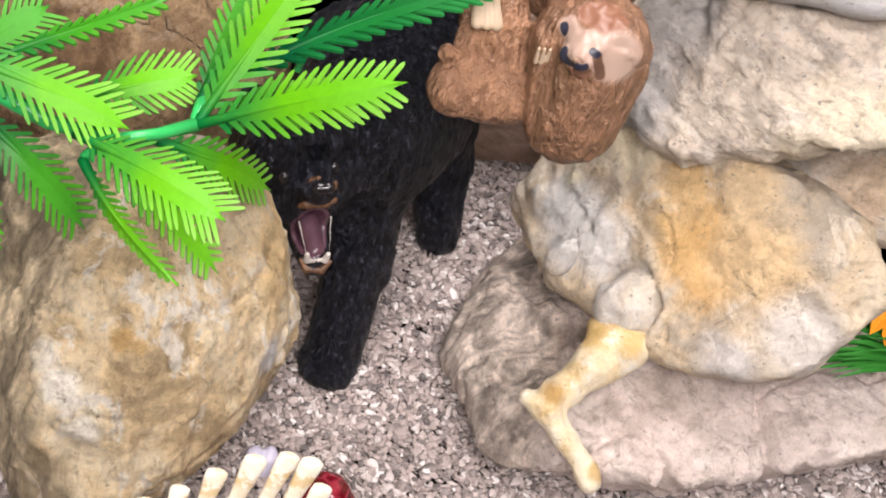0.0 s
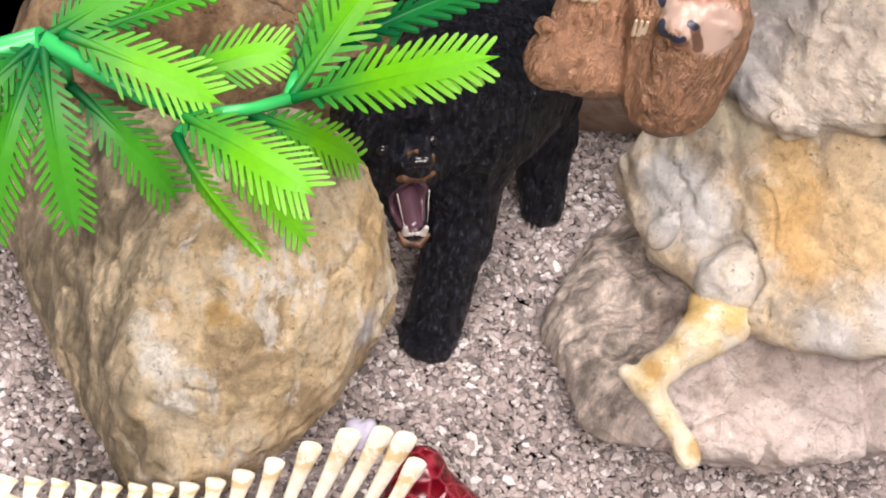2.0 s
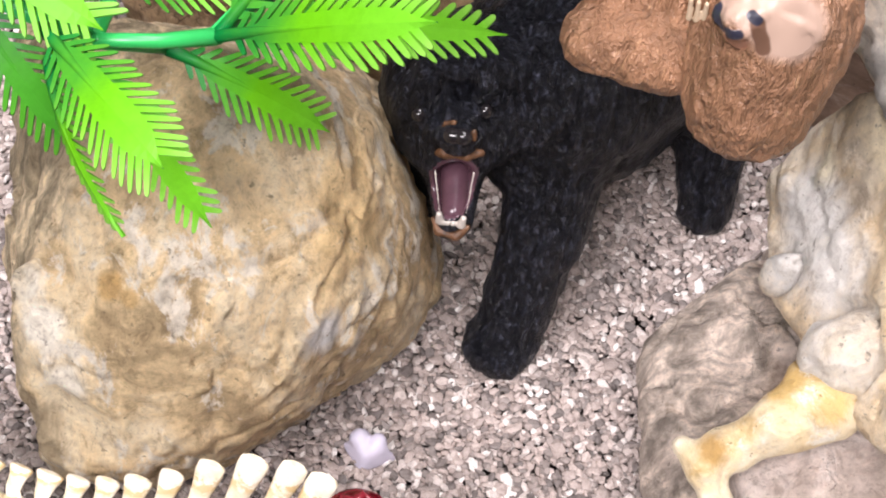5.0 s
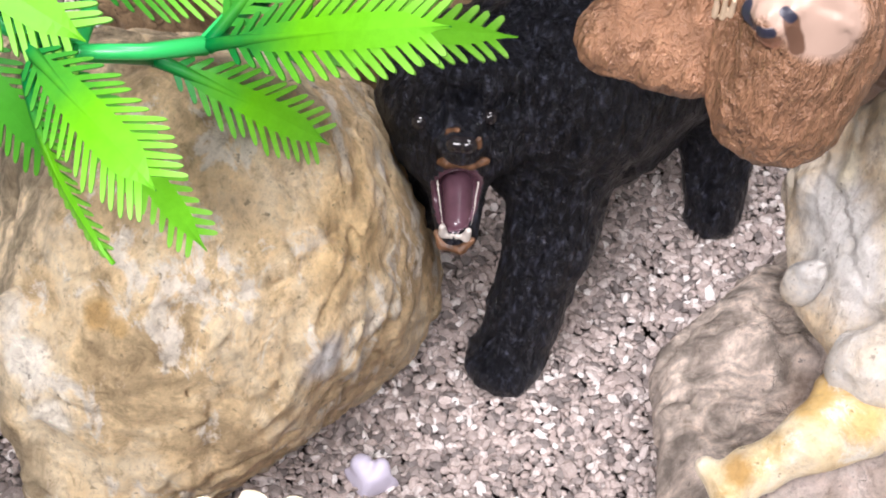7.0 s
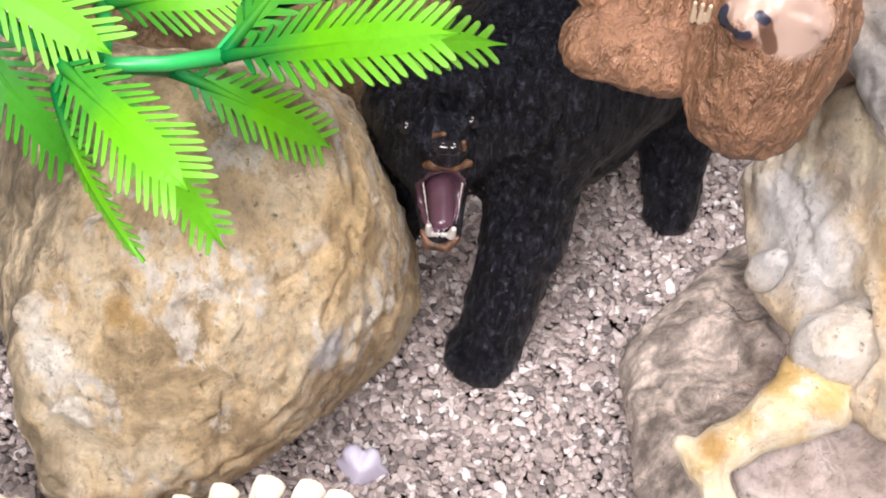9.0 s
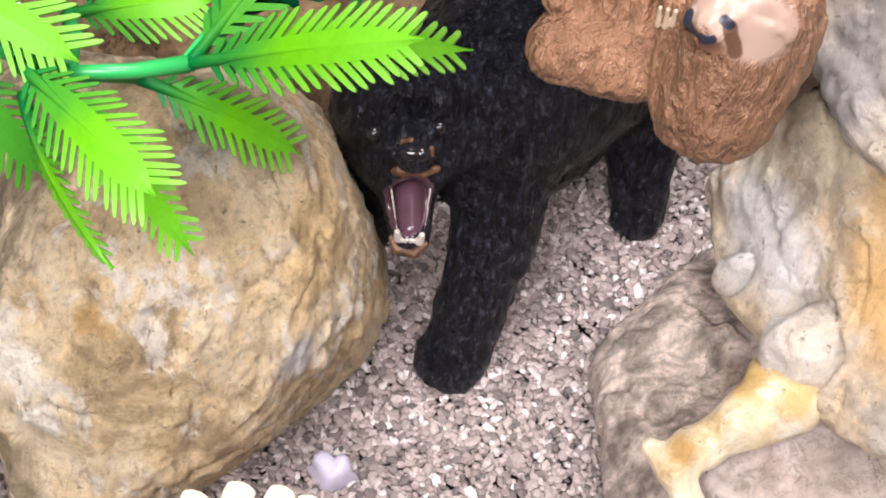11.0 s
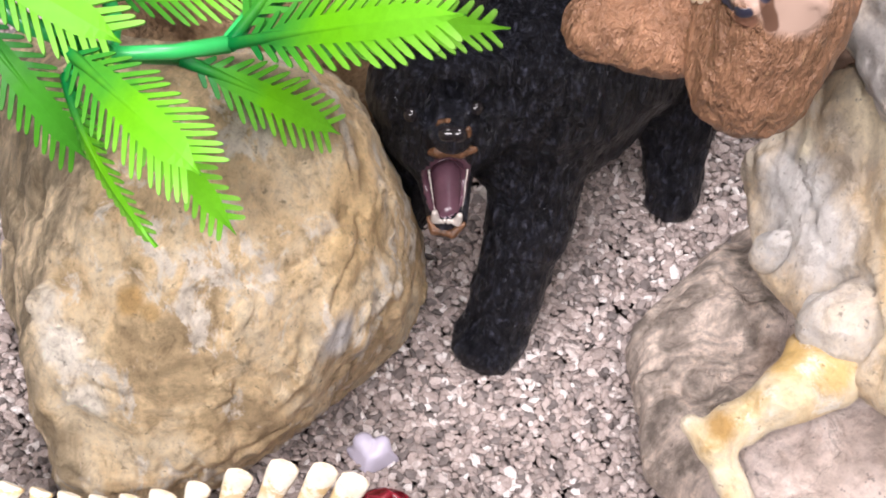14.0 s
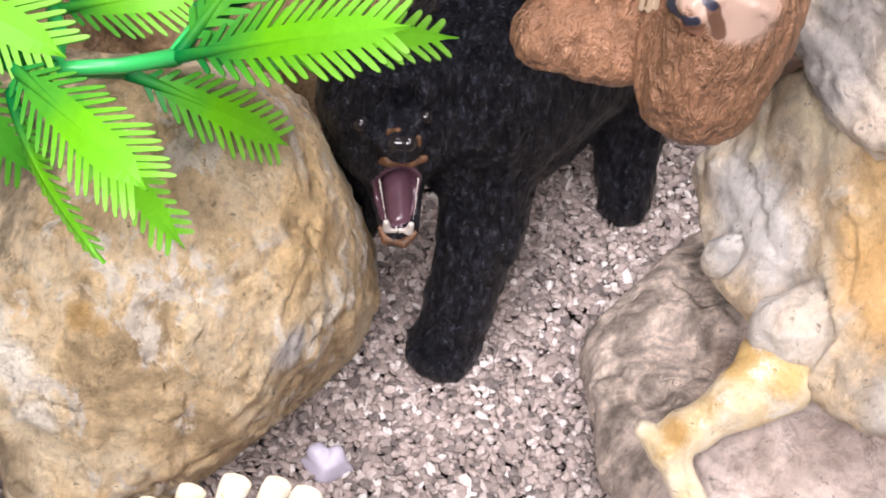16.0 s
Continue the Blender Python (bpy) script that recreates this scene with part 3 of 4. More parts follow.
def bear_coat(p):
    body = ellipsoid(p, (0.18, 0.46, 0.71), (0.26, 0.46, 0.28), 0, 0, -22)
    hump = ellipsoid(p, (0.06, 0.25, 0.76), (0.20, 0.20, 0.22))
    head = ellipsoid(p, (-0.14, 0.07, 0.73), (0.155, 0.155, 0.155))
    cheek = ellipsoid(p, (-0.10, 0.0, 0.66), (0.12, 0.10, 0.09), 0, -15, 15)
    brow = ellipsoid(p, (-0.10, 0.02, 0.855), (0.10, 0.07, 0.05), 0, 0, 20)
    ear = smin(ellipsoid(p, (-0.26, 0.10, 0.87), (0.05, 0.03, 0.05)), ellipsoid(p, (-0.03, 0.17, 0.90), (0.05, 0.03, 0.05)), 0.01)
    snout = rod(p, (-0.105, -0.02, 0.745), (-0.083, -0.095, 0.765), 0.066, 0.05)
    jaw = rod(p, (-0.09, -0.03, 0.585), (-0.06, -0.135, 0.548), 0.065, 0.044)
    leg = smin(rod(p, (0.092, 0.015, 0.07), (0.118, 0.10, 0.36), 0.082, 0.094), rod(p, (0.118, 0.10, 0.36), (0.09, 0.24, 0.66), 0.096, 0.155), 0.03)
    paw = ellipsoid(p, (0.078, -0.022, 0.035), (0.085, 0.088, 0.06), 0, 0, 30)
    rear = smin(rod(p, (0.478, 0.595, 0.05), (0.435, 0.68, 0.28), 0.070, 0.100), rod(p, (0.435, 0.68, 0.28), (0.32, 0.70, 0.60), 0.105, 0.21), 0.05)
    rear2 = rod(p, (0.10, 0.90, 0.05), (0.12, 0.80, 0.55), 0.08, 0.18)
    leg2 = rod(p, (-0.25, 0.16, 0.05), (-0.13, 0.28, 0.6), 0.07, 0.15)
    flank = ellipsoid(p, (0.20, 0.54, 0.49), (0.18, 0.32, 0.285), 0, 0, -20)
    chest = ellipsoid(p, (0.0, 0.16, 0.58), (0.13, 0.11, 0.15))
    d = smin(smin(smin(body, hump, 0.12), head, 0.07), smin(chest, flank, 0.02), 0.06)
    d = smin(smin(smin(d, cheek, 0.05), brow, 0.05), ear, 0.02)
    d = smin(smin(d, snout, 0.03), jaw, 0.03)
    for limb in (leg, rear, rear2, leg2):
        d = smin(d, limb, 0.045)
    d = smin(d, paw, 0.03)
    cavity = ellipsoid(p, (-0.072, -0.125, 0.632), (0.044, 0.085, 0.057), -25, 15, 10)
    hollow = ellipsoid(p, (-0.094, -0.075, 0.835), (0.040, 0.050, 0.030))
    hollow = np.minimum(hollow, np.minimum(ellipsoid(p, (-0.135, -0.085, 0.79), (0.014, 0.04, 0.032)), ellipsoid(p, (-0.036, -0.085, 0.80), (0.012, 0.04, 0.030))))
    return smax(smax(d, -cavity, 0.012), -hollow, 0.02)


def bear_bits(p):
    tongue = rod(p, (-0.082, -0.06, 0.605), (-0.062, -0.135, 0.572), 0.034, 0.027)
    lips = np.minimum(rod(p, *JAW_L, 0.0032, 0.0018), rod(p, *JAW_R, 0.0030, 0.0016))
    teeth = np.minimum(rod(p, (-0.084, -0.165, 0.566), (-0.087, -0.170, 0.590), 0.0105, 0.007), rod(p, (-0.036, -0.170, 0.576), (-0.033, -0.175, 0.602), 0.0105, 0.007))
    for k in range(4):
        teeth = np.minimum(teeth, ellipsoid(p, (-0.0745 + 0.0095 * k, -0.171, 0.568 + 0.0026 * k), (0.0050, 0.005, 0.0085)))
    rim = smin(rod(p, (-0.098, -0.160, 0.560), (-0.082, -0.172, 0.540), 0.007, 0.010), rod(p, (-0.082, -0.172, 0.540), (-0.042, -0.177, 0.545), 0.010, 0.010), 0.008)
    rim = smin(rim, rod(p, (-0.042, -0.177, 0.545), (-0.022, -0.168, 0.570), 0.010, 0.007), 0.008)
    nose = smin(ellipsoid(p, (-0.090, -0.134, 0.790), (0.019, 0.017, 0.018)), ellipsoid(p, (-0.066, -0.134, 0.795), (0.019, 0.017, 0.018)), 0.010)
    lip = smin(rod(p, (-0.126, -0.088, 0.688), (-0.104, -0.098, 0.706), 0.010, 0.017), rod(p, (-0.056, -0.096, 0.714), (-0.030, -0.086, 0.716), 0.014, 0.008), 0.01)
    lip = smin(lip, rod(p, (-0.104, -0.103, 0.704), (-0.056, -0.103, 0.712), 0.008, 0.008), 0.012)
    for a, b in (((-0.114, -0.108, 0.772), (-0.110, -0.112, 0.796)), ((-0.110, -0.112, 0.798), (-0.092, -0.117, 0.812)), ((-0.046, -0.122, 0.788), (-0.048, -0.122, 0.806))):
        lip = np.minimum(lip, rod(p, a, b, 0.0070, 0.0060))
    eyes = np.minimum(ellipsoid(p, (-0.175, -0.076, 0.770), (0.017, 0.017, 0.017)), ellipsoid(p, (-0.044, -0.036, 0.789), (0.017, 0.017, 0.017)))
    return tongue, np.minimum(lips, teeth), np.minimum(rim, lip), np.minimum(nose, eyes)


def in_mouth(p):
    return ellipsoid(p, (-0.072, -0.125, 0.632), (0.044, 0.085, 0.057), -25, 15, 10) < 0.012


def fur_relief(p):
    far = np.linalg.norm(p - (-0.08, -0.12, 0.64), axis=1) > 0.13
    return far * (0.012 * perlin(p * (26, 26, 11), 51) + 0.010 * perlin(p * (52, 52, 24), 52))


coat = surface(bear_coat, (-0.45, -0.26, -0.02), (0.75, 1.15, 1.06), 0.0080, fur_relief)
bear_pieces = [(*coat, in_mouth(coat[0][coat[1]].mean(1)))]
for n, kind in enumerate((1, 2, 3, 4)):
    bear_pieces.append((*surface(lambda p: bear_bits(p)[n], (-0.24, -0.21, 0.50), (0.01, 0.0, 0.84), 0.0036), kind))
solid("bear_figure", shell("bear_figure", bear_pieces), [FUR, MOUTH, TOOTH, TAN, EYE], "black plastic bear figure with open mouth on the gravel", "figurine")

# ---- sloth figure ----
PALE, NOSE, STRIPE, BROW = (0.46, 0.32, 0.25), (0.030, 0.030, 0.048), (0.15, 0.080, 0.052), (0.27, 0.125, 0.075)


def along(points, radius, tone, count):
    """Overlapping dabs of paint along a bent line."""
    spots = []
    for k in range(count):
        f = k / (count - 1) * (len(points) - 1)
        n = min(int(f), len(points) - 2)
        a, b = Vector(points[n]), Vector(points[n + 1])
        spots.append((tuple(a.lerp(b, f - n)), radius, tone))
    return spots


FACE = [((0.480, -0.365, 1.470), 0.070, PALE), ((0.385, -0.345, 1.475), 0.045, PALE), ((0.435, -0.360, 1.480), 0.050, PALE), ((0.365, -0.30, 1.495), 0.032, PALE),
        ((0.455, -0.305, 1.545), 0.052, BROW), ((0.415, -0.29, 1.53), 0.034, BROW), ((0.405, -0.385, 1.425), 0.024, BROW)]
FACE += along([(0.432, -0.382, 1.472), (0.438, -0.384, 1.455), (0.446, -0.382, 1.440), (0.452, -0.381, 1.422)], 0.014, STRIPE, 7)
FACE += along([(0.418, -0.379, 1.484), (0.430, -0.381, 1.478)], 0.010, NOSE, 3) + along([(0.358, -0.292, 1.490), (0.366, -0.300, 1.478)], 0.012, NOSE, 3)
FACE += along([(0.360, -0.345, 1.456), (0.361, -0.352, 1.441), (0.374, -0.364, 1.436), (0.388, -0.389, 1.444), (0.404, -0.396, 1.449)], 0.0115, NOSE, 10)
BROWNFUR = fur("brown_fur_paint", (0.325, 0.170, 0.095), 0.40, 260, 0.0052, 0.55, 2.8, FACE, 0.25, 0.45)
CLAW = plain("ivory_claw_paint", (0.55, 0.42, 0.29), 0.4, 0.2, 200, 0.3, 0.0005)


def sloth_coat(p):
    h = p + (0.012, 0.070, -0.056)
    head = ellipsoid(h, (0.475, -0.17, 1.33), (0.15, 0.145, 0.16))
    crown = ellipsoid(h, (0.472, -0.20, 1.175), (0.126, 0.12, 0.152), 15, 0, 0)
    arm = rod(p, (0.165, -0.21, 1.215), (0.30, -0.19, 1.205), 0.07, 0.085)
    fore = smin(rod(p, (0.20, -0.16, 1.27), (0.20, -0.10, 1.36), 0.045, 0.04), ellipsoid(p, (0.138, -0.185, 1.295), (0.026, 0.026, 0.026)), 0.03)
    arm2 = rod(p, (0.285, -0.16, 1.25), (0.25, -0.08, 1.50), 0.07, 0.055)
    body = ellipsoid(p, (0.46, 0.06, 1.50), (0.18, 0.20, 0.22))
    cheek = ellipsoid(h, (0.497, -0.235, 1.40), (0.075, 0.05, 0.082), 20, 0, -15)
    muzzle = smin(ellipsoid(h, (0.43, -0.265, 1.405), (0.045, 0.045, 0.045)), ellipsoid(h, (0.408, -0.30, 1.392), (0.026, 0.022, 0.022)), 0.035)
    head = smin(smin(head, cheek, 0.03), muzzle, 0.03)
    d = smin(smin(head, crown, 0.06), body, 0.05)
    crease = rod(h, (0.352, -0.30, 1.10), (0.352, -0.24, 1.40), 0.020, 0.022)
    return smax(smin(smin(smin(d, arm, 0.006), arm2, 0.02), fore, 0.015), -crease, 0.02)


def sloth_claws(p):
    claws = np.minimum.reduce([rod(p, (0.190 + i * 0.024, -0.17, 1.385), (0.170 + i * 0.024, -0.13, 1.47), 0.016, 0.012) for i in range(3)])
    second = np.minimum.reduce([rod(p, (0.318 + i * 0.013, -0.298, 1.38), (0.314 + i * 0.014, -0.305, 1.425), 0.0062, 0.0045) for i in range(3)])
    claws = np.minimum(claws, second)
    return claws


def sloth_relief(p):
    far = np.linalg.norm(p - (0.46, -0.30, 1.40), axis=1) > 0.11
    return far * (0.010 * perlin(p * (28, 28, 12), 61) + 0.009 * perlin(p * (52, 52, 24), 62))


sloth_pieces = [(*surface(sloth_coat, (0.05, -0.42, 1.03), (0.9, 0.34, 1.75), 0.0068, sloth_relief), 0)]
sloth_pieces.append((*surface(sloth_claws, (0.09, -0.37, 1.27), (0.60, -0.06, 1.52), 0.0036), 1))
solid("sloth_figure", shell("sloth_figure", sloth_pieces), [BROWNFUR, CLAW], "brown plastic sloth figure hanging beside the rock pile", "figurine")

# ---- leg bone ----
BONE = stone("cream_bone_plastic", (0.86, 0.76, 0.57), (0.82, 0.66, 0.40), (0.62, 0.41, 0.15), (0.88, 0.82, 0.70), (1, 1, 1), 0.4, 1.1, 0.56, 0.0,
             [((0.60, -0.45, 0.42), 0.035, (0.52, 0.31, 0.10)), ((0.71, -0.33, 0.52), 0.05, (0.68, 0.46, 0.17)), ((0.80, -0.37, 0.55), 0.05, (0.70, 0.48, 0.19)), ((0.72, -0.62, 0.31), 0.03, (0.60, 0.40, 0.16))], 0.45)


def bone_field(p):
    thigh = smin(rod(p, (0.625, -0.42, 0.40), (0.72, -0.37, 0.465), 0.036, 0.058), rod(p, (0.72, -0.37, 0.465), (0.80, -0.31, 0.49), 0.058, 0.078), 0.04)
    thigh = smin(thigh, ellipsoid(p, (0.755, -0.27, 0.50), (0.05, 0.06, 0.04)), 0.05)
    knee = ellipsoid(p, (0.62, -0.43, 0.405), (0.055, 0.045, 0.045))
    heel = rod(p, (0.535, -0.435, 0.385), (0.585, -0.465, 0.375), 0.026, 0.036)
    shin = rod(p, (0.585, -0.465, 0.375), (0.70, -0.60, 0.29), 0.035, 0.031)
    foot = ellipsoid(p, (0.705, -0.615, 0.275), (0.034, 0.046, 0.036))
    return smin(smin(smin(smin(thigh, knee, 0.03), heel, 0.03), shin, 0.03), foot, 0.03)


solid("toy_leg_bone", meshed("toy_leg_bone", bone_field, (0.45, -0.75, 0.18), (1.0, -0.18, 0.7), 0.008,
      lambda p: 0.012 * fbm(p, 9, 3, 71)), BONE, "cream plastic leg bone with ochre stains lying on rock", "toy bone")

# ---- toy skeleton ----
IVORY = stone("ivory_plastic", (0.86, 0.79, 0.65), (0.82, 0.72, 0.52), (0.72, 0.56, 0.33), (0.92, 0.88, 0.78), (1, 1, 1), 0.42, 2.6, 0.55, 0.0, (), 0.25)


def spine_material():
    """Ivory plastic with a worn ochre dab on the head of each spine."""
    mat, nt, bsdf = material("ivory_plastic_with_ochre")
    tc = nt.nodes.new("ShaderNodeTexCoord")
    sep = node(nt, "ShaderNodeSeparateXYZ", [("Vector", tc.outputs["Generated"])])
    n = noise_node(nt, tc.outputs["Object"], 260, 5, 0.65)
    up = node(nt, "ShaderNodeMath", [(0, n), (2, sep.outputs["Z"])], operation="MULTIPLY_ADD")
    up.inputs[1].default_value = 0.24
    dab = ramp(nt, up.outputs[0], [(0.86, (0, 0, 0)), (0.93, (0.75, 0.75, 0.75)), (1.01, (0.7, 0.7, 0.7)), (1.06, (0, 0, 0))])
    patchy = ramp(nt, noise_node(nt, tc.outputs["Object"], 420, 4, 0.6), [(0.42, (0, 0, 0)), (0.52, (1, 1, 1))])
    tone = ramp(nt, n, [(0.35, (0.74, 0.62, 0.42)), (0.5, (0.85, 0.77, 0.61)), (0.65, (0.90, 0.85, 0.73))])
    tone = mixed(nt, mixed(nt, 1.0, dab, patchy, "MULTIPLY"), tone, (0.62, 0.42, 0.15))
    nt.links.new(tone, bsdf.inputs["Base Color"])
    bsdf.inputs["Roughness"].default_value = 0.42
    bumped(nt, bsdf, n, 0.3, 0.0006)
    return mat


SPINE = spine_material()


def thing(name, at, label, category, group="", kind=""):
    ob = new(name)
    ob.matrix_world = pose(*at)
    return tagged(ob, label, category, group, kind)


def tube(points, radii, sides=10, flat=1.0, across=(0, 1, 0)):
    """A bent tube through points (decimetres), closed with domed ends; flat squeezes it along the given direction."""
    bm = bmesh.new()
    pts = [Vector(q) for q in points]
    rings = []
    for n, (q, r) in enumerate(zip(pts, radii)):
        way = (pts[min(n + 1, len(pts) - 1)] - pts[max(n - 1, 0)]).normalized()
        u = (Vector(across) - way * way.dot(Vector(across))).normalized()
        w = way.cross(u)
        rings.append([bm.verts.new((q + (u * math.cos(2 * math.pi * k / sides) * flat + w * math.sin(2 * math.pi * k / sides)) * r) * DM) for k in range(sides)])
    for a, b in zip(rings, rings[1:]):
        for k in range(sides):
            bm.faces.new((a[k], a[(k + 1) % sides], b[(k + 1) % sides], b[k])).smooth = True
    bm.faces.new(rings[0][::-1])
    bm.faces.new(rings[-1])
    return bm


skeleton_toy = thing("toy_skeleton", (0, 0, 0), "ivory plastic sail-backed dinosaur skeleton on the gravel", "toy skeleton")
SPINES = 20
for i in range(SPINES):
    xb = -0.12 - 0.0606 * i
    shift = 0.075 * math.exp(-((i - 1.6) / 2.6) ** 2)
    z_top = 0.345 + 0.255 * math.exp(-((xb + shift + 0.18) / 0.27) ** 2) - (0.07 if i == 0 else 0)
    top = Vector((xb + shift, -0.885 - 0.02 * min(1, i / 8), z_top))
    low = 0.09 * max(0.0, 1 - i / 7)
    base = Vector((xb - 0.5 * low, -0.955 - 0.2 * low, 0.245 - low + 0.006 * max(0, i - 6)))
    bend = (top + base) / 2 + Vector((-0.010, -0.006, 0.0))
    rows = [base, base.lerp(bend, 0.6), bend, bend.lerp(top, 0.55), top.lerp(bend, 0.14), top.lerp(bend, 0.03), top]
    size = 1.0 + 0.08 * math.sin(i * 2.3) + 0.12 * math.exp(-((i - 2) / 2.0) ** 2)
    bm = tube(rows, [0.026, 0.018, 0.016, 0.020 * size, 0.0265 * size, 0.025 * size, 0.016 * size], 12, 0.45)
    part("spine", bm, SPINE, skeleton_toy)
    bm = tube([base + Vector((0.03, 0, -0.005)), base, base + Vector((-0.032, 0, -0.003))], [0.026, 0.034, 0.026], 10, 0.8)
    part("vertebra", bm, IVORY, skeleton_toy)
    if i > 3:
        end = base + Vector((-0.17, -0.16, -base.z + 0.012))
        mid = base + Vector((-0.12, -0.15, -0.09))
        rows = [base, base + Vector((-0.05, -0.06, -0.02)), mid, mid.lerp(end, 0.5) + Vector((-0.02, -0.02, 0)), end]
        part("rib", tube(rows, [0.026, 0.022, 0.019, 0.016, 0.01], 8, 0.8), IVORY, skeleton_toy)

# ---- red scaled toy ----
def red_material():
    mat, nt, bsdf = material("glossy_red_plastic")
    tc = nt.nodes.new("ShaderNodeTexCoord")
    vor = nt.nodes.new("ShaderNodeTexVoronoi")
    vor.feature = "DISTANCE_TO_EDGE"
    vor.inputs["Scale"].default_value = 230
    nt.links.new(tc.outputs["Object"], vor.inputs["Vector"])
    n = noise_node(nt, tc.outputs["Object"], 150, 5)
    red = ramp(nt, n, [(0.3, (0.05, 0.001, 0.003)), (0.7, (0.17, 0.003, 0.010))])
    edge = ramp(nt, vor.outputs["Distance"], [(0.0, (0.8, 0.8, 0.8)), (0.14, (0, 0, 0))])
    nt.links.new(mixed(nt, edge, red, (0.30, 0.030, 0.048)), bsdf.inputs["Base Color"])
    bsdf.inputs["Roughness"].default_value = 0.22
    bumped(nt, bsdf, edge, 0.5, 0.001)
    return mat


RED = red_material()


def red_field(p):
    body = ellipsoid(p, (0.01, -0.95, 0.07), (0.22, 0.27, 0.29))
    shoulder = rod(p, (-0.05, -0.84, 0.38), (0.02, -0.9, 0.2), 0.075, 0.15)
    return smin(body, shoulder, 0.06)


solid("red_scaled_toy", meshed("red_scaled_toy", red_field, (-0.35, -1.3, -0.02), (0.35, -0.55, 0.55), 0.011,
      lambda p: 0.006 * fbm(p, 12, 2, 81)), RED, "glossy dark red toy with net-like scales", "toy")

MILK = plain("milky_white_plastic", (0.60, 0.565, 0.68), 0.4, 0.08, 60, 0.1, 0.0005)


def white_field(p):
    body = blocks(p, [((0, 0, 1), 0.062), ((0, 0, -1), 0.0), ((-1, 0.1, 0.1), 0.178), ((1, 0.1, 0.15), -0.088), ((0.1, -1, 0.25), 0.452), ((0, 1, 0.3), -0.375), ((0.6, -0.7, 0.1), 0.268), ((-0.6, -0.6, 0.2), 0.415)], 0.006)
    knobs = np.minimum(ellipsoid(p, (-0.152, -0.405, 0.058), (0.024, 0.022, 0.020)), ellipsoid(p, (-0.110, -0.405, 0.060), (0.020, 0.022, 0.020)))
    return smin(body, knobs, 0.014)


solid("white_pebble", meshed("white_pebble", white_field, (-0.25, -0.53, -0.01), (-0.03, -0.33, 0.12), 0.007), MILK, "milky white lumpy piece on the gravel", "pebble")


# ---- palm spray ----
def leaf_material(name, tip, base, rough, pale):
    """Two-tone moulded plastic: u runs from the stalk to the tip, v from the rib to the end of a tooth."""
    mat, nt, bsdf = material(name)
    uv = nt.nodes.new("ShaderNodeUVMap")
    sep = node(nt, "ShaderNodeSeparateXYZ", [("Vector", uv.outputs["UV"])])
    tc = nt.nodes.new("ShaderNodeTexCoord")
    n = noise_node(nt, tc.outputs["Object"], 90, 4)
    jit = node(nt, "ShaderNodeMath", [(0, n)], operation="MULTIPLY_ADD")
    jit.inputs[1].default_value, jit.inputs[2].default_value = 0.5, -0.25
    add = node(nt, "ShaderNodeMath", [(0, sep.outputs["X"]), (1, jit.outputs[0])], operation="ADD")
    mid = tuple((a + b) / 2 for a, b in zip(tip, base))
    colour = ramp(nt, add.outputs[0], [(0.05, base), (0.30, mid), (0.52, tip), (0.95, tuple(min(1, c * 1.12 + 0.02) for c in tip))])
    out = node(nt, "ShaderNodeMath", [(0, sep.outputs["Y"]), (1, sep.outputs["X"])], operation="MULTIPLY")
    colour = mixed(nt, ramp(nt, out.outputs[0], [(0.15, (0, 0, 0)), (0.9, (0.75, 0.75, 0.75))]), colour, pale)
    grime = noise_node(nt, tc.outputs["Object"], 420, 5, 0.7)
    colour = mixed(nt, 0.35, colour, ramp(nt, grime, [(0.35, (0.72, 0.78, 0.7)), (0.6, (1.05, 1.05, 1.05))]), "MULTIPLY")
    nt.links.new(colour, bsdf.inputs["Base Color"])
    bsdf.inputs["Roughness"].default_value = rough
    bsdf.inputs["Specular IOR Level"].default_value = 0.25
    shade = node(nt, "ShaderNodeBsdfTranslucent", [("Color", colour)])
    mix = node(nt, "ShaderNodeMixShader", [(1, bsdf.outputs[0]), (2, shade.outputs[0])])
    mix.inputs[0].default_value = 0.3
    nt.links.new(mix.outputs[0], nt.nodes["Material Output"].inputs["Surface"])
    bumped(nt, bsdf, n, 0.2, 0.0006)
    return mat


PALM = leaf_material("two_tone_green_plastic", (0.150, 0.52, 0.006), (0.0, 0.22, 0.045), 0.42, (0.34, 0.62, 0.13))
# Two darker copies of the green: shade coloured into crown and rear fronds.
PALM_SHADED = leaf_material("shaded_green_plastic", (0.055, 0.34, 0.012), (0.0, 0.14, 0.038), 0.40, (0.15, 0.46, 0.04))
PALM_DARK = leaf_material("deep_shaded_green_plastic", (0.01, 0.20, 0.035), (0.0, 0.10, 0.04), 0.3, (0.04, 0.36, 0.09))


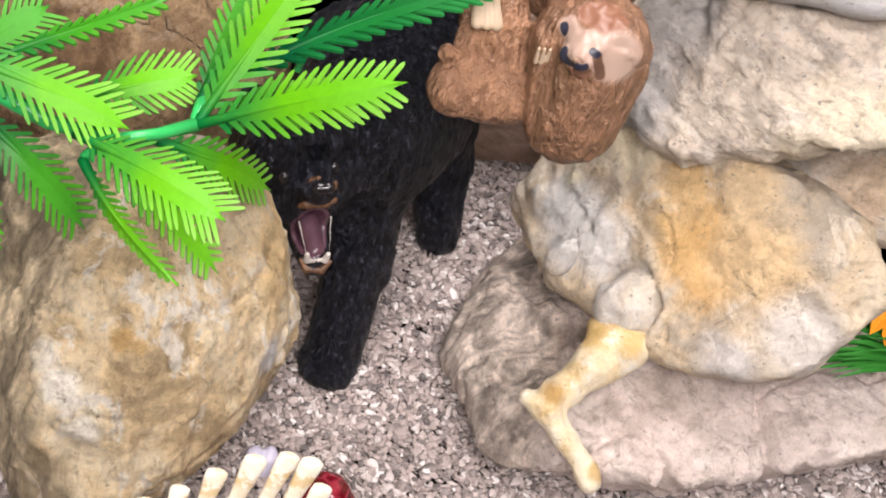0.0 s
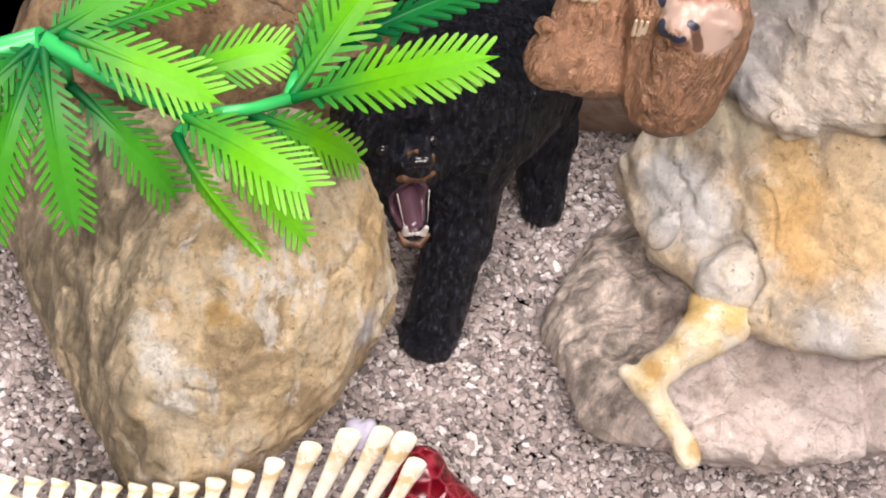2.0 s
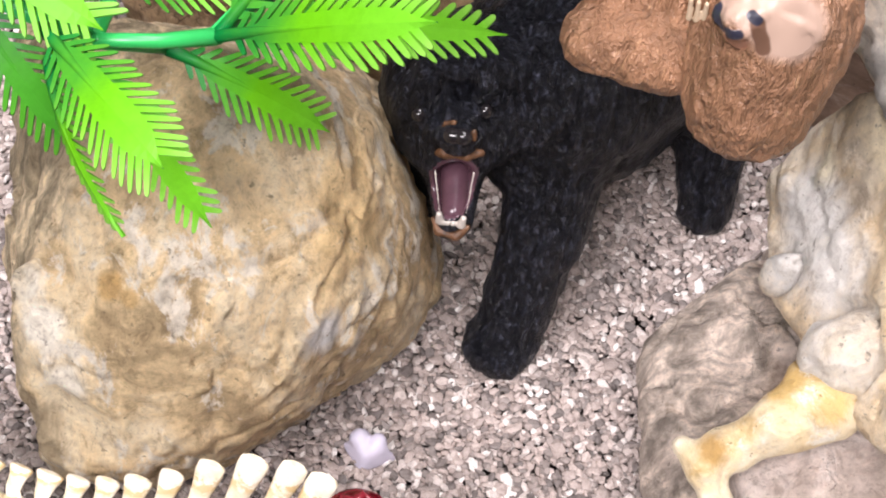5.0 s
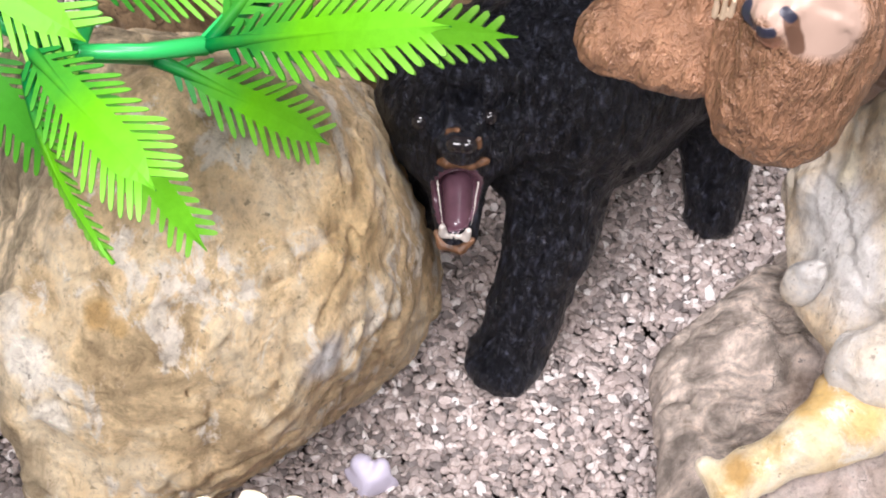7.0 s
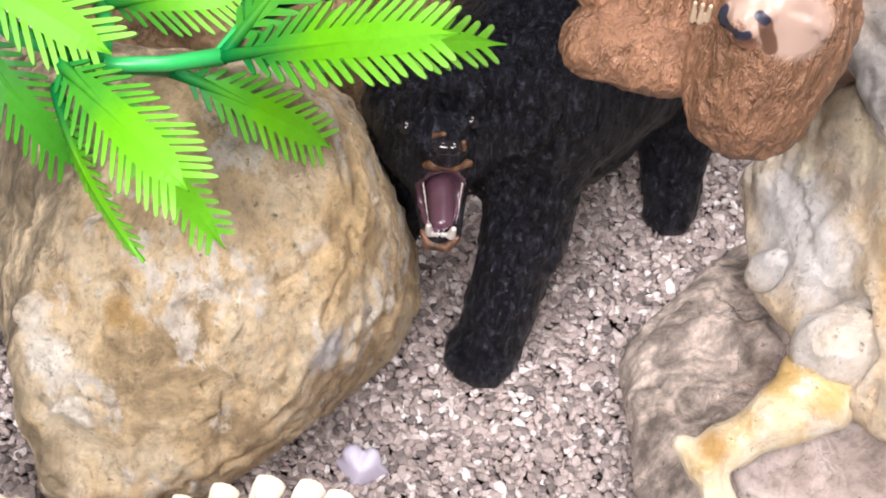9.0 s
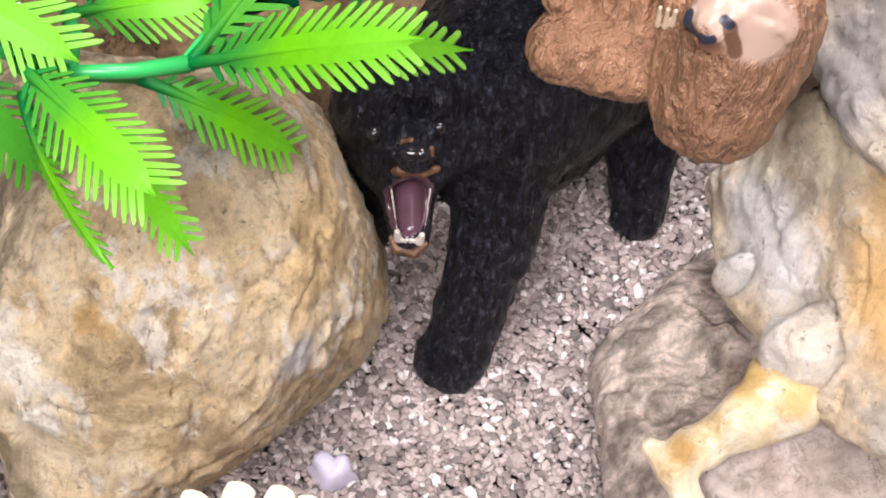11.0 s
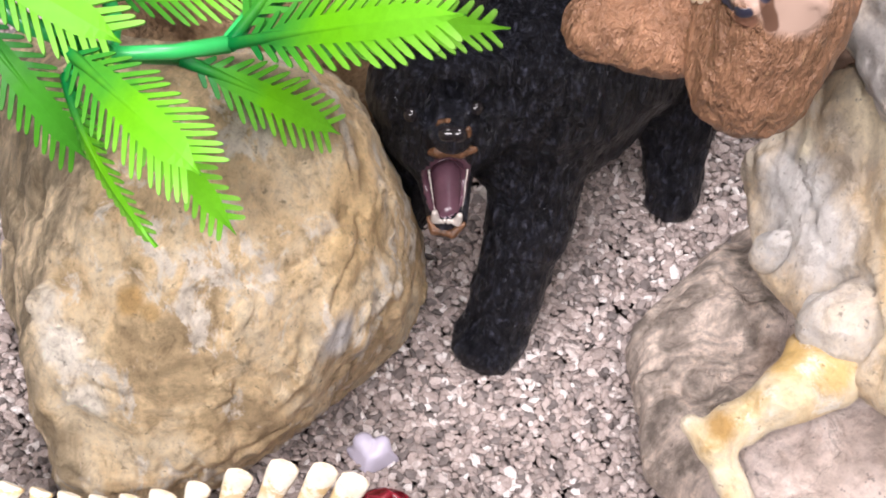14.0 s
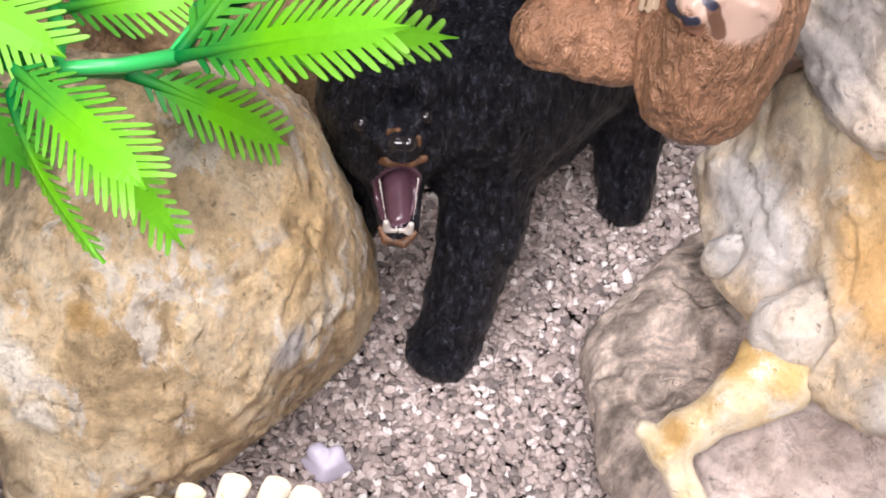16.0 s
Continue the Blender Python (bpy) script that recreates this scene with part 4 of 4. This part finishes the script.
def frond_mesh(base, tip, up, sag, width, teeth, bare=0.12, seed=0):
    """A moulded palm leaf: a rounded rib and two rows of pointed teeth fused near the rib."""
    rng = random.Random(seed)
    a, b, up = Vector(base), Vector(tip), Vector(up).normalized()
    length = (b - a).length
    bm = bmesh.new()
    uv = bm.loops.layers.uv.new("UVMap")

    def place(s):
        return a.lerp(b, s) + up * sag * 4 * s * (1 - s)

    def axes(s):
        way = (place(min(1, s + 0.01)) - place(max(0, s - 0.01))).normalized()
        side = way.cross(up).normalized()
        return way, side, side.cross(way)

    def poly(points, ends, u):
        lower = [bm.verts.new((q - up * 0.007) * DM) for q in points]
        upper = [bm.verts.new(q * DM) for q in points]
        far = dict(zip(lower + upper, ends + ends))
        faces = [bm.faces.new(upper), bm.faces.new(lower[::-1])]
        n = len(points)
        for k in range(n):
            faces.append(bm.faces.new((lower[k], lower[(k + 1) % n], upper[(k + 1) % n], upper[k])))
        for f in faces:
            for loop in f.loops:
                loop[uv].uv = (u, far[loop.vert])

    def half(s):
        return width * 0.44 * min(1, 0.42 + 2.8 * max(0, s - bare)) * (1 - 0.55 * max(0, (s - 0.55) / 0.45) ** 2)

    steps = 26
    webs, ribs = [], []
    for k in range(steps + 1):
        s = k / steps
        q, (way, side, nrm) = place(s), axes(s)
        r = 0.0125 * (1 - s) ** 1.6 + 0.0012
        w = max(r, (0.24 + 0.27 * s) * half(s) * min(1, (1 - s) * 6) * min(1, (s - bare) * 8)) if s > bare else r
        rib = [q + side * r * math.cos(j * math.pi / 3) + nrm * r * math.sin(j * math.pi / 3) for j in range(6)]
        web = [q - side * w, q + nrm * 0.004, q + side * w, q - nrm * 0.005]
        ribs.append([bm.verts.new(c * DM) for c in rib])
        webs.append([bm.verts.new(c * DM) for c in web])
    for rings, sides in ((ribs, 6), (webs, 4)):
        for k in range(steps):
            for j in range(sides):
                f = bm.faces.new((rings[k][j], rings[k][(j + 1) % sides], rings[k + 1][(j + 1) % sides], rings[k + 1][j]))
                f.smooth = sides == 6
                for loop in f.loops:
                    loop[uv].uv = ((k + (loop.vert in rings[k + 1])) / steps, 0.1)
        bm.faces.new(rings[0][::-1])
        bm.faces.new(rings[-1])
    for k in range(teeth):
        s = bare + (0.93 - bare) * (k + 0.5) / teeth
        way, side, nrm = axes(s)
        h = half(s) * rng.uniform(0.92, 1.06)
        thick = (1 - bare) * length / teeth * 0.225
        for sign in (-1, 1):
            lean = rng.uniform(0.70, 0.85) + 0.45 * s
            out = (side * sign + way * lean).normalized()
            cross = (way - out * way.dot(out)).normalized()
            root = place(s) + side * sign * 0.12 * h
            reach = (h * 0.90 * rng.uniform(0.93, 1.05)) / max(0.25, out.dot(side * sign))
            droop = nrm * -rng.uniform(0.02, 0.12) * reach
            outline = [(0, -1.15), (0.45, -1.0), (0.85, -0.85), (0.96, -0.5), (1, 0), (0.96, 0.5), (0.84, 0.8), (0.45, 1.0), (0, 1.15)]
            pts = [root + out * reach * d + cross * thick * c + droop * d * d for d, c in outline]
            poly(pts if sign > 0 else pts[::-1], [d for d, c in outline] if sign > 0 else [d for d, c in outline][::-1], 0.04 + 0.92 * s + rng.uniform(-0.05, 0.05))
    return bm


palm = thing("plastic_palm", (0, 0, 0), "bright green plastic palm spray over the boulder", "artificial plant")
HUB, KNOT, CROWN = (-0.475, -0.505, 1.244), (-0.66, -0.62, 1.27), (-1.02, -0.56, 1.38)
VIEW = (0.0, -0.72, 0.68)
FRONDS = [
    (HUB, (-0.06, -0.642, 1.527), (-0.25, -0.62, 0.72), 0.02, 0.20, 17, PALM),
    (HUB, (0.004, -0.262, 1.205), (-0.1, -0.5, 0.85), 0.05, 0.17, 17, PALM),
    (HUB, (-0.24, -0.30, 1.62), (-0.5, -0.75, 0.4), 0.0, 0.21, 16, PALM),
    ((-0.47, -0.42, 1.22), (-0.36, -0.22, 1.48), (-0.3, -0.9, 0.3), 0.0, 0.14, 13, PALM_SHADED),
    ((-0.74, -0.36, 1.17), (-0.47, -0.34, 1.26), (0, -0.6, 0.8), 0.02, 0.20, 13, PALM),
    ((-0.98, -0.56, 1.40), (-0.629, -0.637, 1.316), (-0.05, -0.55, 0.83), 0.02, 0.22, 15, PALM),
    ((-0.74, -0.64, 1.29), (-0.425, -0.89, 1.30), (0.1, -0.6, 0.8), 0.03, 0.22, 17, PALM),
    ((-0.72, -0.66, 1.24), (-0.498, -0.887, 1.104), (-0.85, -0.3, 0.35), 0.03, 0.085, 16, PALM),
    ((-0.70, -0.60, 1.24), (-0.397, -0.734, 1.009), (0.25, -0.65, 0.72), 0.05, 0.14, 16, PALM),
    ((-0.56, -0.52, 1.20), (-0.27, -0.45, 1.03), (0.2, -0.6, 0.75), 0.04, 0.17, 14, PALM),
    ((-0.96, -0.53, 1.24), (-0.696, -0.638, 1.021), (0.1, -0.65, 0.75), 0.05, 0.17, 15, PALM_SHADED),
    (CROWN, (-0.91, -0.79, 1.03), (-0.1, -0.75, 0.6), 0.05, 0.18, 17, PALM_SHADED),
    (CROWN, (-1.10, -0.80, 1.0), (-0.3, -0.7, 0.6), 0.05, 0.18, 17, PALM_SHADED),
    (CROWN, (-1.22, -0.68, 1.12), (-0.3, -0.6, 0.7), 0.05, 0.18, 15, PALM_SHADED),
    ((-0.96, -0.52, 1.36), (-0.56, -0.46, 1.55), (-0.4, -0.2, 0.9), 0.0, 0.10, 15, PALM_SHADED),
    (CROWN, (-0.82, -0.42, 1.46), (-0.2, -0.6, 0.7), 0.0, 0.20, 13, PALM_SHADED),
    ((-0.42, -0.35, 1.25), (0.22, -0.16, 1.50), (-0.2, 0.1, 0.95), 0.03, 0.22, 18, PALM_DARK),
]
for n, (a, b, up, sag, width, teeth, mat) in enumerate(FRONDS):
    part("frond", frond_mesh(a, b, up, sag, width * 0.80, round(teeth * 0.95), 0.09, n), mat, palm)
STALK = plain("pale_green_stalk", (0.03, 0.42, 0.10), 0.32, 0.2, 60, 0.1, 0.0004)
for pts, rad in (
    ([HUB, (-0.56, -0.56, 1.25), KNOT], [0.017, 0.014, 0.013]),
    ([KNOT, (-0.80, -0.62, 1.30), CROWN], [0.014, 0.018, 0.022]),
    ([CROWN, (-1.3, -0.5, 1.2), (-1.6, -0.3, 0.7), (-1.65, -0.25, 0.0)], [0.028, 0.03, 0.035, 0.04]),
    ([HUB, (-0.46, -0.42, 1.24), (-0.42, -0.35, 1.24)], [0.018, 0.016, 0.014]),
    ([KNOT, (-0.70, -0.45, 1.2), (-0.74, -0.36, 1.17)], [0.018, 0.016, 0.014]),
    ([KNOT, (-0.60, -0.55, 1.22), (-0.56, -0.52, 1.20)], [0.016, 0.014, 0.012]),
    ([KNOT, (-0.69, -0.64, 1.262), (-0.72, -0.66, 1.24)], [0.015, 0.014, 0.012]),
    ([(-0.20, -0.26, 1.34), (-0.216, -0.220, 1.263), (-0.230, -0.240, 1.229)], [0.010, 0.010, 0.009]),
    ([CROWN, (-0.97, -0.54, 1.30), (-0.96, -0.53, 1.24)], [0.018, 0.016, 0.012]),
):
    part("stalk", tube(pts, rad, 10), STALK, palm)

# ---- flowering plant ----
GRASS = leaf_material("grass_green_plastic", (0.035, 0.24, 0.03), (0.005, 0.06, 0.012), 0.4, (0.08, 0.34, 0.06))
ORANGE = plain("orange_petal_fabric", (0.85, 0.30, 0.015), 0.5, 0.2, 120, 0.2, 0.0005)
flower = thing("flowering_plant", (0, 0, 0), "artificial plant with narrow green blades and orange petals", "artificial plant")


def blade(points, width):
    bm = bmesh.new()
    uv = bm.loops.layers.uv.new("UVMap")
    pts = [Vector(q) for q in points]
    rows = []
    for n, q in enumerate(pts):
        way = (pts[min(n + 1, len(pts) - 1)] - pts[max(n - 1, 0)]).normalized()
        side = way.cross(Vector(VIEW)).normalized()
        w = width * math.sin(math.pi * (0.12 + 0.86 * n / (len(pts) - 1)))
        rows.append([bm.verts.new((q + side * w) * DM), bm.verts.new((q + Vector(VIEW) * w * 0.4) * DM), bm.verts.new((q - side * w) * DM), bm.verts.new((q - Vector(VIEW) * 0.008) * DM)])
    for k in range(len(rows) - 1):
        for j in range(4):
            f = bm.faces.new((rows[k][j], rows[k][(j + 1) % 4], rows[k + 1][(j + 1) % 4], rows[k + 1][j]))
            for loop in f.loops:
                loop[uv].uv = ((k + (loop.vert in rows[k + 1])) / len(rows), 0.5)
    bm.faces.new(rows[0][::-1])
    bm.faces.new(rows[-1])
    return bm


rng = random.Random(5)
foot = Vector((1.688, -0.340, 0.542))
for n in range(46):
    end = Vector((1.291, -0.420, 0.565)).lerp(Vector((1.363, -0.420, 0.772)), rng.random()) + Vector((rng.uniform(-0.02, 0.12), rng.uniform(-0.05, 0.06), rng.uniform(-0.03, 0.03)))
    mid = foot.lerp(end, 0.5) + Vector((0, -0.02, 0.03))
    part("blade", blade([foot, foot.lerp(mid, 0.5) + Vector((0, 0, 0.02)), mid, mid.lerp(end, 0.5) + Vector((0, 0, 0.01)), end], 0.007 + 0.005 * rng.random()), GRASS, flower)
heart = Vector((1.448, -0.420, 0.856))
for end in (Vector((1.407, -0.440, 0.729)), Vector((1.466, -0.440, 0.692)), heart + Vector((0.10, -0.02, -0.06)), heart + Vector((0.09, 0.0, 0.07)), heart + Vector((-0.01, 0.03, 0.11))):
    part("petal", blade([heart, heart.lerp(end, 0.4), heart.lerp(end, 0.75), end], 0.024), ORANGE, flower)
part("stem", tube([(2.1, 0.1, 0.0), (2.0, -0.05, 0.25), foot, foot.lerp(heart, 0.5), heart], [0.03, 0.028, 0.024, 0.018, 0.015]), GRASS, flower)


# ---- gravel ----
def gravel_material():
    mat, nt, bsdf = material("chipped_gravel")
    geo = nt.nodes.new("ShaderNodeNewGeometry")
    tc = nt.nodes.new("ShaderNodeTexCoord")
    base = ramp(nt, geo.outputs["Random Per Island"], [(0.0, (0.13, 0.112, 0.105)), (0.15, (0.25, 0.215, 0.20)), (0.48, (0.375, 0.312, 0.285)), (0.75, (0.475, 0.40, 0.367)), (0.9, (0.58, 0.52, 0.49)), (0.98, (0.76, 0.72, 0.69))])
    n = noise_node(nt, tc.outputs["Object"], 1500, 4, 0.7)
    base = mixed(nt, 0.6, base, ramp(nt, n, [(0.35, (0.7, 0.68, 0.66)), (0.65, (1.2, 1.2, 1.2))]), "MULTIPLY")
    nt.links.new(base, bsdf.inputs["Base Color"])
    bsdf.inputs["Roughness"].default_value = 0.6
    bumped(nt, bsdf, n, 0.4, 0.0004)
    return mat


def gravel_mesh(x0, x1, y0, y1, step, seed):
    """Loose angular chips: cut twelve-cornered stones, each turned and squashed by chance."""
    rs = np.random.RandomState(seed)
    g = (1 + 5 ** 0.5) / 2
    ico = np.array([(-1, g, 0), (1, g, 0), (-1, -g, 0), (1, -g, 0), (0, -1, g), (0, 1, g), (0, -1, -g), (0, 1, -g), (g, 0, -1), (g, 0, 1), (-g, 0, -1), (-g, 0, 1)]) / 1.9
    tri = np.array([(0, 11, 5), (0, 5, 1), (0, 1, 7), (0, 7, 10), (0, 10, 11), (1, 5, 9), (5, 11, 4), (11, 10, 2), (10, 7, 6), (7, 1, 8),
                    (3, 9, 4), (3, 4, 2), (3, 2, 6), (3, 6, 8), (3, 8, 9), (4, 9, 5), (2, 4, 11), (6, 2, 10), (8, 6, 7), (9, 8, 1)])
    gx, gy = np.meshgrid(np.arange(x0, x1, step), np.arange(y0, y1, step))
    at = np.stack([gx.ravel(), gy.ravel(), 0 * gx.ravel()], 1)
    n = len(at)
    at[:, :2] += rs.uniform(-0.55, 0.55, (n, 2)) * step
    at[:, 2] = np.where(np.arange(n) % 3 == 0, -0.012, 0.0) + rs.uniform(-0.008, 0.008, n)
    size = np.exp(rs.normal(0, 0.24, n)) * 0.0116
    shape = size[:, None] * np.stack([rs.uniform(0.8, 1.5, n), rs.uniform(0.65, 1.1, n), rs.uniform(0.38, 0.62, n)], 1)
    q = rs.normal(size=(n, 4)) * (1, 0.24, 0.24, 1)
    q /= np.linalg.norm(q, axis=1)[:, None]
    w, x, y, z = q.T
    turn = np.stack([1 - 2 * (y * y + z * z), 2 * (x * y - z * w), 2 * (x * z + y * w), 2 * (x * y + z * w), 1 - 2 * (x * x + z * z), 2 * (y * z - x * w),
                     2 * (x * z - y * w), 2 * (y * z + x * w), 1 - 2 * (x * x + y * y)], 1).reshape(n, 3, 3)
    corner = ico[None] * (1 + rs.uniform(-0.22, 0.22, (n, 12, 1))) * shape[:, None]
    verts = np.einsum("nij,nkj->nki", turn, corner) + at[:, None]
    faces = tri[None] + 12 * np.arange(n)[:, None, None]
    mesh = bpy.data.meshes.new("gravel")
    mesh.from_pydata((verts.reshape(-1, 3) * DM).tolist(), [], faces.reshape(-1, 3).tolist())
    return mesh


solid("gravel", gravel_mesh(-1.5, 1.9, -1.1, 1.15, 0.0118, 3), gravel_material(), "loose pinkish grey gravel chips", "gravel", "", "stuff")
